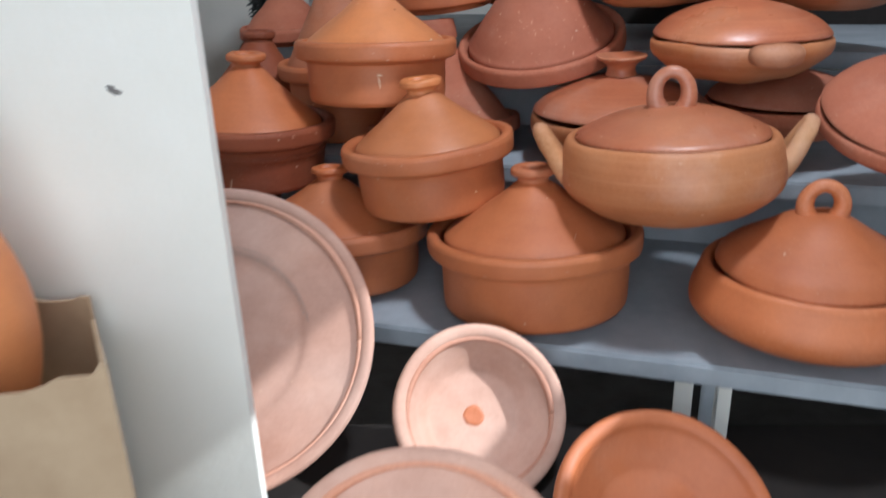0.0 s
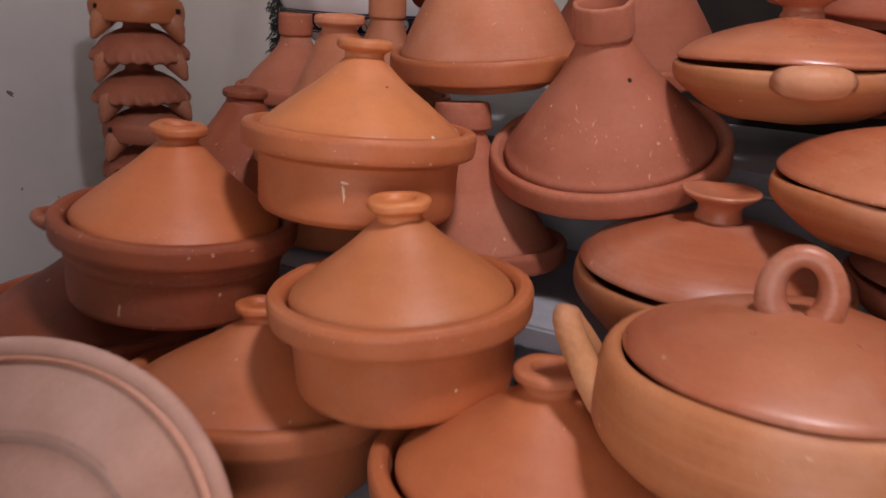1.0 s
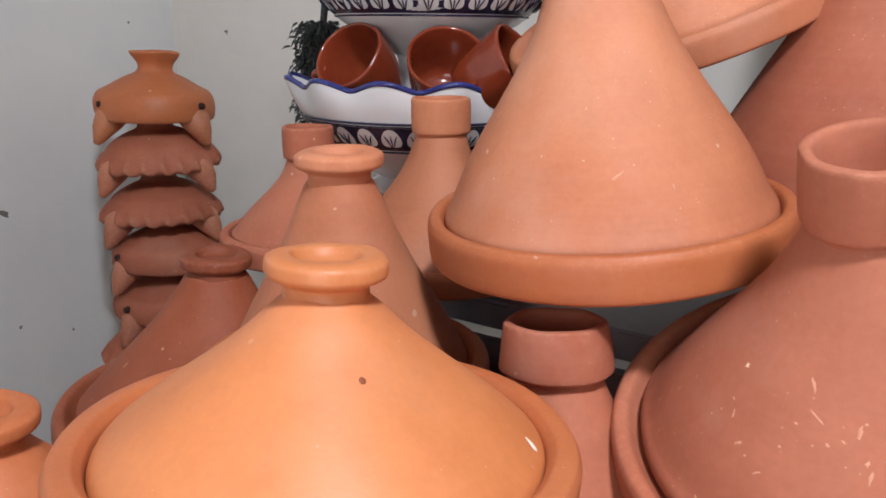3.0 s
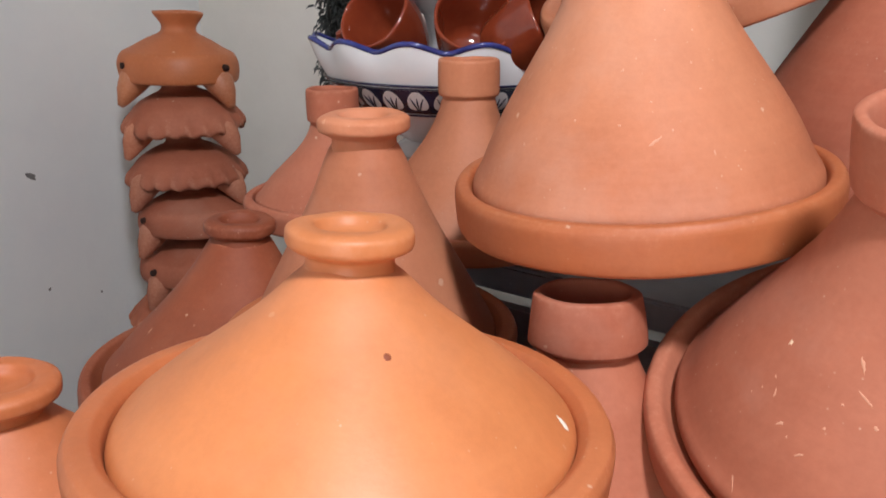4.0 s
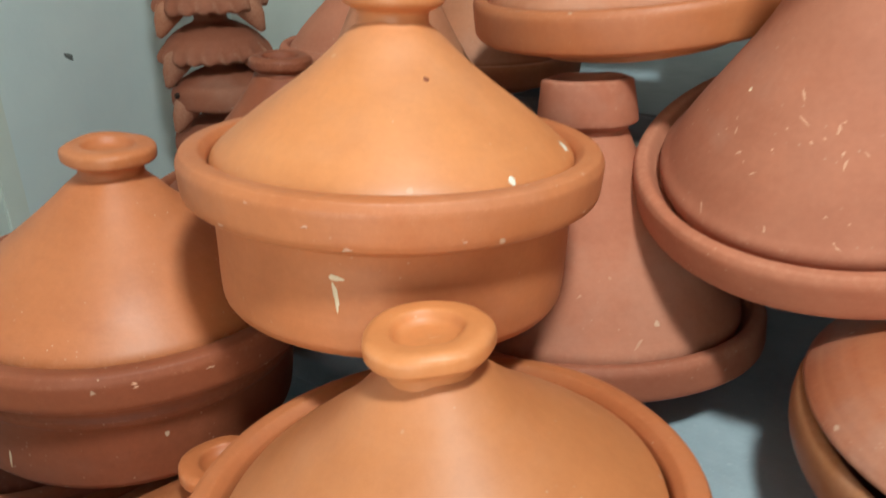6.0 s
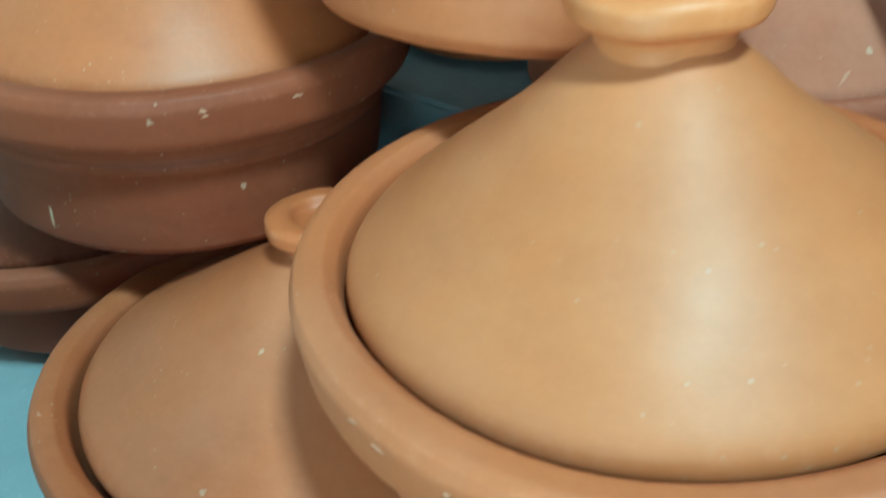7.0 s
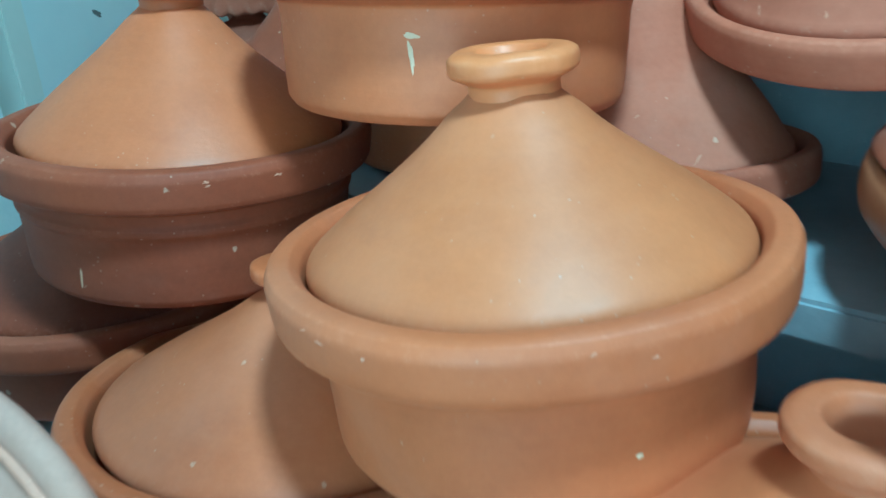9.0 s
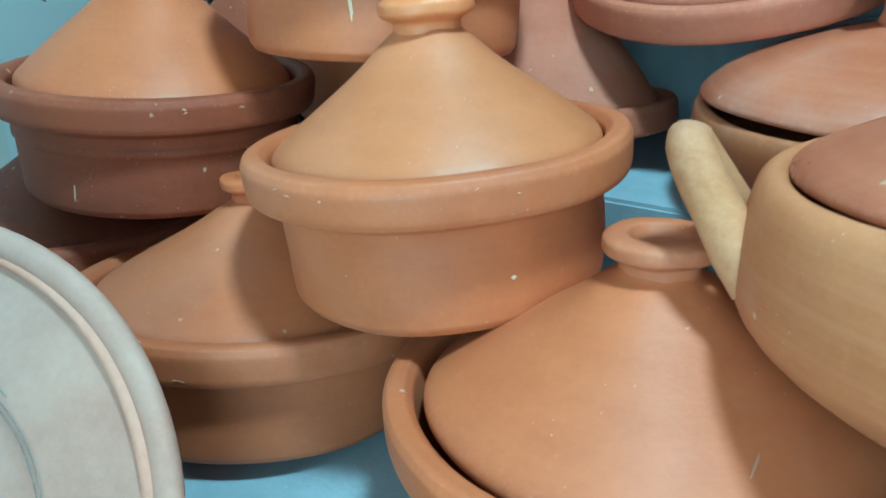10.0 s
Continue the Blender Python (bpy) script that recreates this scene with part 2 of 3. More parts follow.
# ---- wares ----
def knob_disc(parent, z0, rk, rn, mat, label="", seed=0.0, thick=0.6):
    """A round disc knob on a short neck, with a shallow dimple."""
    t = rk * thick
    part("knob", lathe([(0, z0 - 0.012), (rn, z0 - 0.012), (rn * 0.95, z0 + 0.004), (rk * 0.8, z0 + t * 0.28), (rk, z0 + t * 0.45), (rk, z0 + t * 0.85), (rk * 0.86, z0 + t),
                        (rk * 0.58, z0 + t * 0.99), (rk * 0.5, z0 + t * 0.76), (rk * 0.4, z0 + t * 0.64), (0, z0 + t * 0.64)], 48, seed=seed, keep=0.17), mat, parent, label)


def knob_collar(parent, z0, rk, h, mat, seed=0.0, flare=1.0):
    """A hollow collar, open at the top."""
    part("knob", lathe([(rk * 0.7, z0 - 0.012), (rk * 0.84, z0 - 0.01), (rk * 0.86 , z0 + h * 0.06), (rk * 0.98 * flare, z0 + h * 0.1), (rk * flare, z0 + h * 0.2), (rk, z0 + h * 0.95), (rk * 0.95, z0 + h),
                        (rk * 0.82, z0 + h), (rk * 0.76, z0 + h * 0.85), (rk * 0.62, z0 + h * 0.1), (0, z0 + h * 0.05)], 48, seed=seed), mat, parent)


def tagine_pot(c, n, R, hb, rb, hk, rk, label, pot=None, lid=None, knob="disc", lug=None, lug_out=0.017, spin=0.0, seed=0.0, lid_r=0.845, curve=0.0, group="tagines", knob_mat=None, grooved=False):
    """A deep casserole with a thick rolled rim and a cone lid set inside it. hb: rim above foot; hk: knob top above rim."""
    pot, lid = pot or CLAY, lid or CLAY
    ob = root("tagine", upright(c, n, hb, spin), label, "tagine", group)
    groove = [(rb, hb - 0.056), (rb + 0.0024, hb - 0.052), (rb + 0.0024, hb - 0.047), (rb, hb - 0.044)] if grooved else [(rb, hb - 0.045)]
    body = part("pot", lathe([(0, 0.0), (rb * 0.88, 0.0), (rb * 0.95, 0.0015), (rb * 0.985, 0.008), (rb * 0.995, 0.022), (rb, hb * 0.4), *groove, (rb + 0.001, hb - 0.034), (R - 0.007, hb - 0.0295), (R - 0.0015, hb - 0.027), (R, hb - 0.022), (R + 0.001, hb - 0.003), (R - 0.002, hb + 0.003), (R - 0.006, hb + 0.0045), (R - 0.014, hb + 0.0045),
                              (R - 0.020, hb - 0.002), (R - 0.023, hb - 0.03), (rb - 0.016, 0.02), (0, 0.014)], seed=seed, keep=0.12), pot, ob)
    rl = R * lid_r
    th = 0.55 * rk
    zt = hb + hk - th
    rn = rk * 0.72
    prof = [(rl - 0.012, hb - 0.012), (rl, hb - 0.011), (rl + 0.001, hb - 0.001)]
    for k in range(1, 9):
        u = k / 9
        bulge = math.sin(math.pi * u) * (0.005 * (1 - 2.8 * u) + curve)
        prof.append((rl + (rn - rl) * (u ** 0.95) + bulge * 0.6, hb + (zt - hb) * u + bulge * 0.5))
    prof += [(rn * 1.02, zt - 0.004), (rn * 0.9, zt), (rn * 0.5, zt - 0.008), (rl - 0.02, hb - 0.004), (rl - 0.012, hb - 0.012)]
    cone = part("lid", lathe(prof, seed=seed + 3), lid, ob)
    if knob == "disc":
        knob_disc(cone, zt, rk, rn, knob_mat or lid, seed=seed)
    else:
        knob_collar(cone, zt - 0.02, rk, th + 0.02, lid, seed=seed)
    for a in lug or ():
        a = radians(a)
        d, s = Vector((math.cos(a), math.sin(a), 0)), Vector((-math.sin(a), math.cos(a), 0))
        z = Vector((0, 0, hb - 0.021))
        pts = [d * (R - 0.012 + (lug_out + 0.012) * math.sin(math.pi * k / 10) ** 0.8) - s * 0.022 * math.cos(math.pi * k / 10) + z + Vector((0, 0, 0.006 * math.sin(math.pi * k / 10))) for k in range(11)]
        part("lug", tube(pts, [0.012 - 0.004 * math.sin(math.pi * k / 10) for k in range(11)]), pot, body)
    return ob


def tall_tagine(c, n, R, hr, hk, rk, hc, label, plate=None, lid=None, knob="collar", spin=0.0, seed=0.0, lid_r=0.86, foot=0.62, curve=0.0, group="tagines", flare=1.0, vent=None):
    """A shallow dish with a tall cone lid. hr: rim above foot; hk: top above rim; hc: collar height."""
    plate, lid = plate or CLAY, lid or CLAY
    ob = root("tagine", upright(c, n, hr, spin), label, "tagine", group)
    part("dish", lathe([(0, 0.003), (R * foot * 0.9, 0.003), (R * foot * 0.93, 0.0), (R * foot, 0.0), (R * foot, 0.012), (R * 0.84, hr * 0.30), (R * 0.97, hr * 0.36), (R * 0.995, hr * 0.42), (R, hr * 0.52), (R, hr * 0.95), (R - 0.004, hr + 0.004), (R - 0.013, hr + 0.004),
                        (R * 0.88, hr * 0.7), (R * 0.5, 0.016), (0, 0.014)], 80, seed=seed, keep=0.17), plate, ob)
    rl, zb, zt, rn = R * lid_r, hr * 0.92, hr + hk - hc, rk * 0.88
    prof = [(rl - 0.012, zb - 0.012), (rl, zb - 0.01), (rl + 0.001, zb + 0.006)]
    for k in range(1, 12):
        u = k / 12
        bulge = math.sin(math.pi * u) * (0.016 * (0.6 - 1.6 * u) + curve)
        prof.append((rl + (rn - rl) * u + bulge, zb + (zt - zb) * u))
    prof += [(rn, zt), (rn * 0.9, zt + 0.003), (rn * 0.8, zt - 0.01), (rl - 0.02, zb - 0.004), (rl - 0.012, zb - 0.012)]
    cone = part("lid", lathe(prof, 80, seed=seed + 2), lid, ob)
    if knob == "collar":
        knob_collar(cone, zt, rk, hc, lid, seed, flare)
    else:
        knob_disc(cone, zt, rk, rn, lid, seed=seed, thick=hc / rk)
    if vent:
        a, u = radians(vent[0]), vent[1]
        rv, zv = rl + (rn - rl) * u + math.sin(math.pi * u) * (0.016 * (0.6 - 1.6 * u) + curve), zb + (zt - zb) * u
        d = Vector((math.cos(a), math.sin(a), 0.0))
        nn = (d + Vector((0, 0, (rl - rn) / (zt - zb)))).normalized()
        p = d * rv + Vector((0, 0, zv))
        # dark plug painted in for the unlit inside of the vent
        part("vent_hole", tube([p - nn * 0.004, p + nn * 0.0012], [0.0031, 0.0031], 12), DARK_HOLE, cone)
    return ob


def ear(parent, angle, R, z, mat, rise=0.038, out=0.045, half=0.03, thick=0.0105):
    """An upright loop ear on a casserole's shoulder."""
    a = radians(angle)
    d, s, k = Vector((math.cos(a), math.sin(a), 0)), Vector((-math.sin(a), math.cos(a), 0)), Vector((0, 0, 1))
    pts, rad = [], []
    for i in range(13):
        u = i / 12 * math.pi
        pts.append(d * (R + out * math.sin(u) ** 0.8) - s * half * math.cos(u) * (1 - 0.35 * math.sin(u)) + k * (z + rise * math.sin(u)))
        rad.append(thick * (1.2 - 0.25 * math.sin(u)))
    bm = tube(pts, rad, 18)
    for v in bm.verts:
        v.co += v.co.normalized() * 0.004 * noise.noise(v.co * 60) + Vector((0, 0, 0.002 * noise.noise(v.co * 140)))
    part("ear", bm, mat, parent)


def loop_handle(parent, z, mat, w=0.05, h=0.06, thick=0.012, turn=0.0):
    a = radians(turn)
    d = Vector((math.cos(a), math.sin(a), 0))
    pts, rad = [], []
    for i in range(21):
        u = -1.0 + (math.pi + 2.0) * i / 20
        pts.append(d * (-w * math.cos(u)) + Vector((0, 0, z + h * 0.33 + h * 0.5 * math.sin(u))))
        rad.append(thick * (1.2 - 0.25 * math.sin(u)))
    part("handle", tube(pts, rad), mat, parent)


def casserole(c, n, R, hb, label, body=None, lid=None, dome=0.045, loop=0.0, ears=(), seed=0.0, spin=0.0, belly=1.06, group="casseroles"):
    """A round-bellied stew pot with a low dome lid, a loop on it and two ears."""
    body, lid = body or BUFF, lid or BURNISHED
    ob = root("casserole", upright(c, n, hb, spin), label, "casserole", group)
    pot = part("pot", lathe([(0, 0), (R * 0.62, 0), (R * 0.8, 0.012), (R * belly * 0.985, hb * 0.36), (R * belly, hb * 0.6), (R * 1.02, hb * 0.9), (R * 1.0, hb), (R - 0.008, hb + 0.005), (R - 0.016, hb), (R - 0.02, hb * 0.85), (R * 0.9, hb * 0.4), (R * 0.6, 0.016), (0, 0.014)], 80, seed=seed, wobble=0.002), body, ob)
    rl = R - 0.018
    top = part("lid", lathe([(0, hb - 0.004), (rl - 0.02, hb - 0.004), (rl, hb - 0.002), (rl + 0.002, hb + 0.006), (rl * 0.93, hb + dome * 0.3), (rl * 0.6, hb + dome * (0.78 if dome < 0.08 else 0.6)), (rl * 0.25, hb + dome * 0.98), (0, hb + dome)], 80, seed=seed + 1, wobble=0.002), lid, ob)
    if loop:
        loop_handle(top, hb + dome * 0.9, lid, w=0.025, h=loop, thick=0.0105, turn=-12 - spin)
    for a in ears:
        ear(pot, a, R * 0.95, hb * 0.52, EAR, rise=0.072, out=0.046, half=0.025, thick=0.0135)
    return ob


def flat_casserole(c, n, R, hb, hk, label, body=None, lid=None, rk=0.045, tabs=(), seed=0.0, group="casseroles", foot=0.5):
    """A shallow stew dish with a lens-shaped lid and a flared mushroom knob."""
    body, lid = body or BUFF, lid or BURNISHED
    ob = root("flat_casserole", upright(c, n, hb), label, "casserole", group)
    dish = part("dish", lathe([(0, 0), (R * foot, 0), (R * (foot + 0.2), 0.012), (R * 0.93, hb * 0.55), (R * 1.0, hb * 0.72), (R, hb * 0.96), (R - 0.007, hb + 0.002), (R - 0.013, hb - 0.004), (R * 0.88, hb * 0.55), (R * 0.5, 0.014), (0, 0.012)], 80, seed=seed, wobble=0.003), body, ob)
    rl, zl = R * 0.955, hb + 0.004
    zt = hb + hk
    top = part("lid", lathe([(0, zl - 0.002), (rl - 0.02, zl - 0.001), (rl, zl), (rl + 0.003, zl + 0.006), (rl * 0.86, zl + hk * 0.28), (rl * 0.55, zl + hk * 0.46), (rl * 0.3, zl + hk * 0.55), (rk * 0.62, zl + hk * 0.6), (0, zl + hk * 0.6)], 80, seed=seed + 1, wobble=0.0025), lid, ob)
    part("knob", lathe([(0, zl + hk * 0.55), (rk * 0.66, zl + hk * 0.56), (rk * 0.5, zl + hk * 0.72), (rk * 0.62, zt - 0.016), (rk, zt - 0.006), (rk * 0.98, zt), (rk * 0.8, zt - 0.002), (rk * 0.3, zt - 0.01), (0, zt - 0.011)], 48, seed=seed), lid, top)
    for a in tabs:
        a = radians(a)
        d, s = Vector((math.cos(a), math.sin(a), 0)), Vector((-math.sin(a), math.cos(a), 0))
        z = Vector((0, 0, hb * 0.86))
        part("tab_handle", tube([d * R * 0.95 - s * 0.035 + z, d * (R + 0.006) - s * 0.026 + z, d * (R + 0.014) + z, d * (R + 0.006) + s * 0.026 + z, d * R * 0.95 + s * 0.035 + z], [0.014, 0.018, 0.021, 0.018, 0.014]), body, dish)
    return ob


def plate(c, n, R, depth, label, mat=None, rim=0.018, seed=0.0, name="dish", well=0.55, group="dishes", spot=None):
    """A wide clay dish with a rounded lip and a flat well; z looks out of the dish."""
    mat = mat or PALE
    ob = root(name, upright(c, n, depth), label, "dish", group)
    b = part("bowl", lathe([(0, 0), (R * well, 0), (R * (well + 0.06), 0.006), (R - 0.01, depth - rim), (R, depth - rim * 0.6), (R + 0.001, depth - 0.003), (R - 0.006, depth + 0.002), (R - rim, depth - 0.002),
                            (R - rim * 1.3, depth - rim * 0.7), (R * well + 0.004, 0.02), (R * well - 0.006, 0.013), (0, 0.012)], 96, seed=seed), mat, ob)
    if mat is PALE:
        rr, zz = R - rim * 1.12, depth - rim * 0.42
        part("lip_line", tube([(rr * math.cos(2 * math.pi * k / 90), rr * math.sin(2 * math.pi * k / 90), zz) for k in range(91)], [0.0045 + 0.0012 * math.sin(k * 0.21) for k in range(91)], 8), LIP, b)
    if spot:
        part("clay_spot", lathe([(0, 0.0132), (spot * 0.95, 0.0132), (spot, 0.012)], 24, 1, wobble=0.003, seed=2.0), CLAY, b)
    return ob


# ---- structure ----
SLOPE = -0.275                       # the shelves run back to the left
ALONG = Vector((1, SLOPE, 0)).normalized()
YAW = math.degrees(math.atan2(ALONG.y, ALONG.x))


def wall(name, bm, mat, kind="structure"):
    ob = part(name, bm, mat, smooth=False)
    return tagged(ob, kind=kind)


def slab(outline, y0, y1):
    """A board of a given outline in x and z, from y0 to y1."""
    bm = bmesh.new()
    A = [bm.verts.new((x, y0, z)) for x, z in outline]
    B = [bm.verts.new((x, y1, z)) for x, z in outline]
    bm.faces.new(A)
    bm.faces.new(B[::-1])
    for k in range(len(A)):
        j = (k + 1) % len(A)
        bm.faces.new((A[k], B[k], B[j], A[j]))
    return bm


floor = wall("floor", box(-4, -4.5, -0.1, 4, 3.6, 0.0), FLOOR)
wall_left = wall("wall_left", box(-1.56, 2.09, 0, -1.36, 3.13, 2.7), WALL)
wall_left_front = wall("wall_left_front", box(-1.58, -0.3, 0, -1.38, 2.0, 2.7), WALL)
trim = wall("trim", box(-1.56, 2.03, 0, -1.345, 2.088, 2.7, 0.004), PILLAR)
# recessed strip beside the trim; the dark floor colour stands for the gap's darkness
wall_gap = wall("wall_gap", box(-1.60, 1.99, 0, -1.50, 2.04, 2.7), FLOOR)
wall_back = wall("wall_back", box(-1.36, 2.93, 0, 2.2, 3.13, 2.7), CREAM_WALL)
# unseen right-hand wall; its small high slot is added to shape the sun beam
SUN_Y0, SUN_Y1, SUN_Z0, SUN_Z1 = 0.44, 0.72, 2.12, 2.62
bm = box(2.0, -0.35, 0, 2.2, SUN_Y0, 2.7)
box(2.0, SUN_Y1, 0, 2.2, 2.93, 2.7, bm=bm)
box(2.0, SUN_Y0, 0, 2.2, SUN_Y1, SUN_Z0, bm=bm)
box(2.0, SUN_Y0, SUN_Z1, 2.2, SUN_Y1, 2.7, bm=bm)
wall_side = wall("wall_side", bm, WALL)
RX0, RX1, RY0, RY1 = 0.21, 0.71, 0.49, 0.99          # unseen roof hole, added to hold the key lamp
bm = box(-1.6, -0.42, 2.7, RX0, 3.13, 2.85)
box(RX1, -0.42, 2.7, 2.2, 3.13, 2.85, bm=bm)
box(RX0, -0.42, 2.7, RX1, RY0, 2.85, bm=bm)
box(RX0, RY1, 2.7, RX1, 3.13, 2.85, bm=bm)
# upstand added round the hole to keep direct sun out
for a in ((RX0 - 0.06, RY0 - 0.06, RX0, RY1 + 0.06), (RX1, RY0 - 0.06, RX1 + 0.06, RY1 + 0.06), (RX0, RY0 - 0.06, RX1, RY0), (RX0, RY1, RX1, RY1 + 0.06)):
    box(a[0], a[1], 2.85, a[2], a[3], 3.5, bm=bm)
ceiling = wall("ceiling", bm, CEIL)
pillar = wall("pillar", box(-0.95, 0.765, 0, -0.234, 0.785, 2.7), PILLAR)
# unseen beam added over the street front to cut off stray light
lintel = wall("lintel", box(-1.6, -0.42, 2.42, 2.2, -0.32, 2.7), PILLAR)
# plain unseen wall, added across the lane to bounce light in
facade = wall("facade", box(-4.0, -4.2, 0, 4.0, -4.0, 3.4), PILLAR)


def shelf_plank(z, y0, depth, x0, x1, name, label, thick=0.035):
    m = pose(0, y0, z, 0, 0, YAW)
    ob = root(name, m, label, "shelf", "display shelves")
    part("plank", box(x0, 0, -thick, x1, depth, 0, 0.004), SHELF_PAINT, ob, smooth=False)
    return ob


s1 = shelf_plank(0.787, 1.03, 0.62, -0.72, 1.9, "low_shelf", "blue-grey painted wooden shelf plank, worn and dusty")
s2 = shelf_plank(0.958, 1.435, 0.54, -0.60, 1.9, "step_shelf", "blue-grey painted wooden step shelf with worn paint")
s3 = shelf_plank(1.13, 1.84, 0.80, -0.52, 1.9, "back_shelf", "blue-grey painted wooden shelf at the back")
part("riser", box(-0.60, 0.35, 0.0, 1.9, 0.365, 0.14), SHELF_PAINT, s2, smooth=False)
part("riser", box(-0.72, 0.50, 0.0, 1.9, 0.515, 0.124), SHELF_PAINT, s1, smooth=False)
# panel coloured near-black for the shade in gaps between the pots
part("back_panel", box(0.10, 0.52, 0.0, 1.9, 0.535, 0.75), SHADE_WOOD, s3, smooth=False)
part("back_leg", box(-0.5, 0.7, -1.13, -0.46, 0.74, -0.036), SHELF_PAINT, s3, smooth=False)
for px, m in ((-0.6, SHELF_PAINT), (0.372, PILLAR), (0.412, SHELF_PAINT), (0.428, PILLAR), (1.7, SHELF_PAINT)):
    part("leg", box(px, 0.03, -0.787, px + 0.028, 0.065, -0.0355, 0.003), m, s1, smooth=False)
bench = root("bench", pose(0, 0, 0), "wooden bench coloured near-black for the shade under the shelf", "bench")
part("top", box(-0.62, 0.36, 0.60, 0.75, 0.99, 0.64, 0.004), SHADE_WOOD, bench, smooth=False)
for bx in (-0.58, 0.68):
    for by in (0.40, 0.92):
        part("leg", box(bx, by, 0, bx + 0.05, by + 0.05, 0.60), SHADE_WOOD, bench, smooth=False)

# ---- the tagines ----
tagine_pot((-0.0211, 1.243, 1.055), (-0.0808, 0.0231, 0.9965), 0.1511, 0.1149, 0.1283, 0.1037, 0.0365, "orange terracotta tagine with a cone lid, stacked on two others", CLAY, ORANGE, seed=1.0)
tagine_pot((-0.1232, 1.412, 1.203), (0.0125, 0.066, 0.9977), 0.151, 0.1097, 0.1306, 0.1098, 0.0356, "terracotta tagine with an orange cone lid and a chalk mark", CLAY, ORANGE, seed=2.0, lid_r=0.87)
# same clay as its lid; shade is put into the darker pot colour
tagine_pot((-0.3727, 1.381, 1.067), (0.0617, 0.0197, 0.9979), 0.1626, 0.1167, 0.1427, 0.1223, 0.037, "terracotta tagine with a lugged pot, coloured darker for shade, and cone lid", SHADED_BROWN, CLAY, seed=3.0, lug=(200,), grooved=True)
tagine_pot((-0.205, 1.266, 0.898), (0.0, 0.11, 0.994), 0.176, 0.111, 0.157, 0.100, 0.0334, "terracotta tagine standing on the low shelf under others", CLAY, CLAY, seed=4.0, lid_r=0.86)
tagine_pot((0.1597, 1.134, 0.9245), (-0.0253, 0.0601, 0.9979), 0.1783, 0.1264, 0.1571, 0.106, 0.0363, "terracotta tagine at the shelf edge with a wide rim", CLAY, CLAY, seed=5.0)
tagine_pot((-0.52, 1.40, 0.905), (0, 0, 1), 0.18, 0.10, 0.155, 0.11, 0.036, "brown terracotta tagine under another, colour darkened for the shade", SHADED_BROWN, SHADED_BROWN, seed=6.0)

tall_tagine((0.1986, 1.595, 1.183), (-0.1464, -0.2793, 0.949), 0.1755, 0.0512, 0.2043, 0.0414, 0.0522, "tall rose-brown tagine with an open collar and scuffed cone", ROSE, ROSE, seed=1.5, vent=(-57, 0.735))
tall_tagine((-0.0095, 1.593, 1.009), (-0.0634, 0.0849, 0.9944), 0.1675, 0.0441, 0.2109, 0.0416, 0.045, "tall terracotta tagine with an open collar on the step shelf", ROSE, ROSE, seed=2.5, flare=1.1)
tall_tagine((-0.0041, 1.73, 1.289), (-0.0821, -0.076, 0.9937), 0.1605, 0.0546, 0.2611, 0.0383, 0.0499, "large tall terracotta tagine with a broad dish rim", CLAY, DUSTY, seed=3.5, lid_r=0.9)
tall_tagine((-0.4528, 1.767, 1.008), (0.0404, 0.0116, 0.9991), 0.185, 0.05, 0.1812, 0.0397, 0.026, "brown terracotta tagine with a flared knob and pale scuffs", SHADED_BROWN, SHADED_BROWN, knob="disc", seed=4.5)
tall_tagine((-0.4159, 1.943, 1.178), (-0.0011, -0.0047, 1), 0.12, 0.04, 0.139, 0.0337, 0.045, "small terracotta tagine with an open collar", ROSE, ROSE, seed=5.5)
tagine_pot((-0.2389, 1.68, 1.128), (-0.01, -0.0156, 0.9998), 0.14, 0.162, 0.118, 0.2013, 0.0413, "deep terracotta tagine with a thick disc knob", CLAY, DUSTY, seed=6.5, group="tagines")
tall_tagine((-0.2253, 1.92, 1.178), (-0.0029, 0.0013, 1), 0.13, 0.04, 0.1833, 0.0348, 0.045, "pale terracotta tagine with an open collar, behind the others", DUSTY, DUSTY, seed=7.5)
tall_tagine((0.225, 1.95, 1.282), (-0.05, -0.1, 1), 0.195, 0.05, 0.29, 0.036, 0.045, "tall rose-brown tagine high on the back shelf", ROSE, ROSE, seed=8.5, vent=(-75, 0.66))
tall_tagine((0.02, 2.04, 1.478), (-0.3, -0.28, 0.92), 0.205, 0.05, 0.25, 0.036, 0.045, "tilted terracotta tagine on top of the back row", DUSTY, DUSTY, seed=9.5)

tall_tagine((0.62, 1.97, 1.270), (0.03, -0.05, 1), 0.185, 0.05, 0.26, 0.036, 0.045, "dark brown tagine in shade on the back shelf", SHADED_BROWN, SHADED_BROWN, seed=11.5)

# ---- casseroles ----
casserole((0.3637, 1.097, 1.09), (-0.0376, 0.0542, 0.9978), 0.1599, 0.1202, "buff clay stew pot with ears and a loop-handled lid", BUFF, BURNISHED, loop=0.066, ears=(173, -10), seed=1.2)
casserole((0.565, 0.9957, 0.9122), (-0.0011, 0.0033, 1), 0.1583, 0.1104, "orange clay stew pot with a domed loop-handled lid", CLAY, CLAY, dome=0.085, loop=0.058, seed=2.2, belly=1.12)
flat_casserole((0.3418, 1.419, 1.059), (-0.0134, 0.0001, 0.9999), 0.1735, 0.10, 0.1067, "burnished flat casserole with a flared knob", BUFF, BURNISHED, rk=0.0487, seed=3.2)
flat_casserole((0.5318, 1.35, 1.202), (-0.0066, -0.0052, 1), 0.1535, 0.0709, 0.1041, "glossy flat casserole with a tab handle", BUFF, BURNISHED, rk=0.0388, seed=4.2, tabs=(-85,))
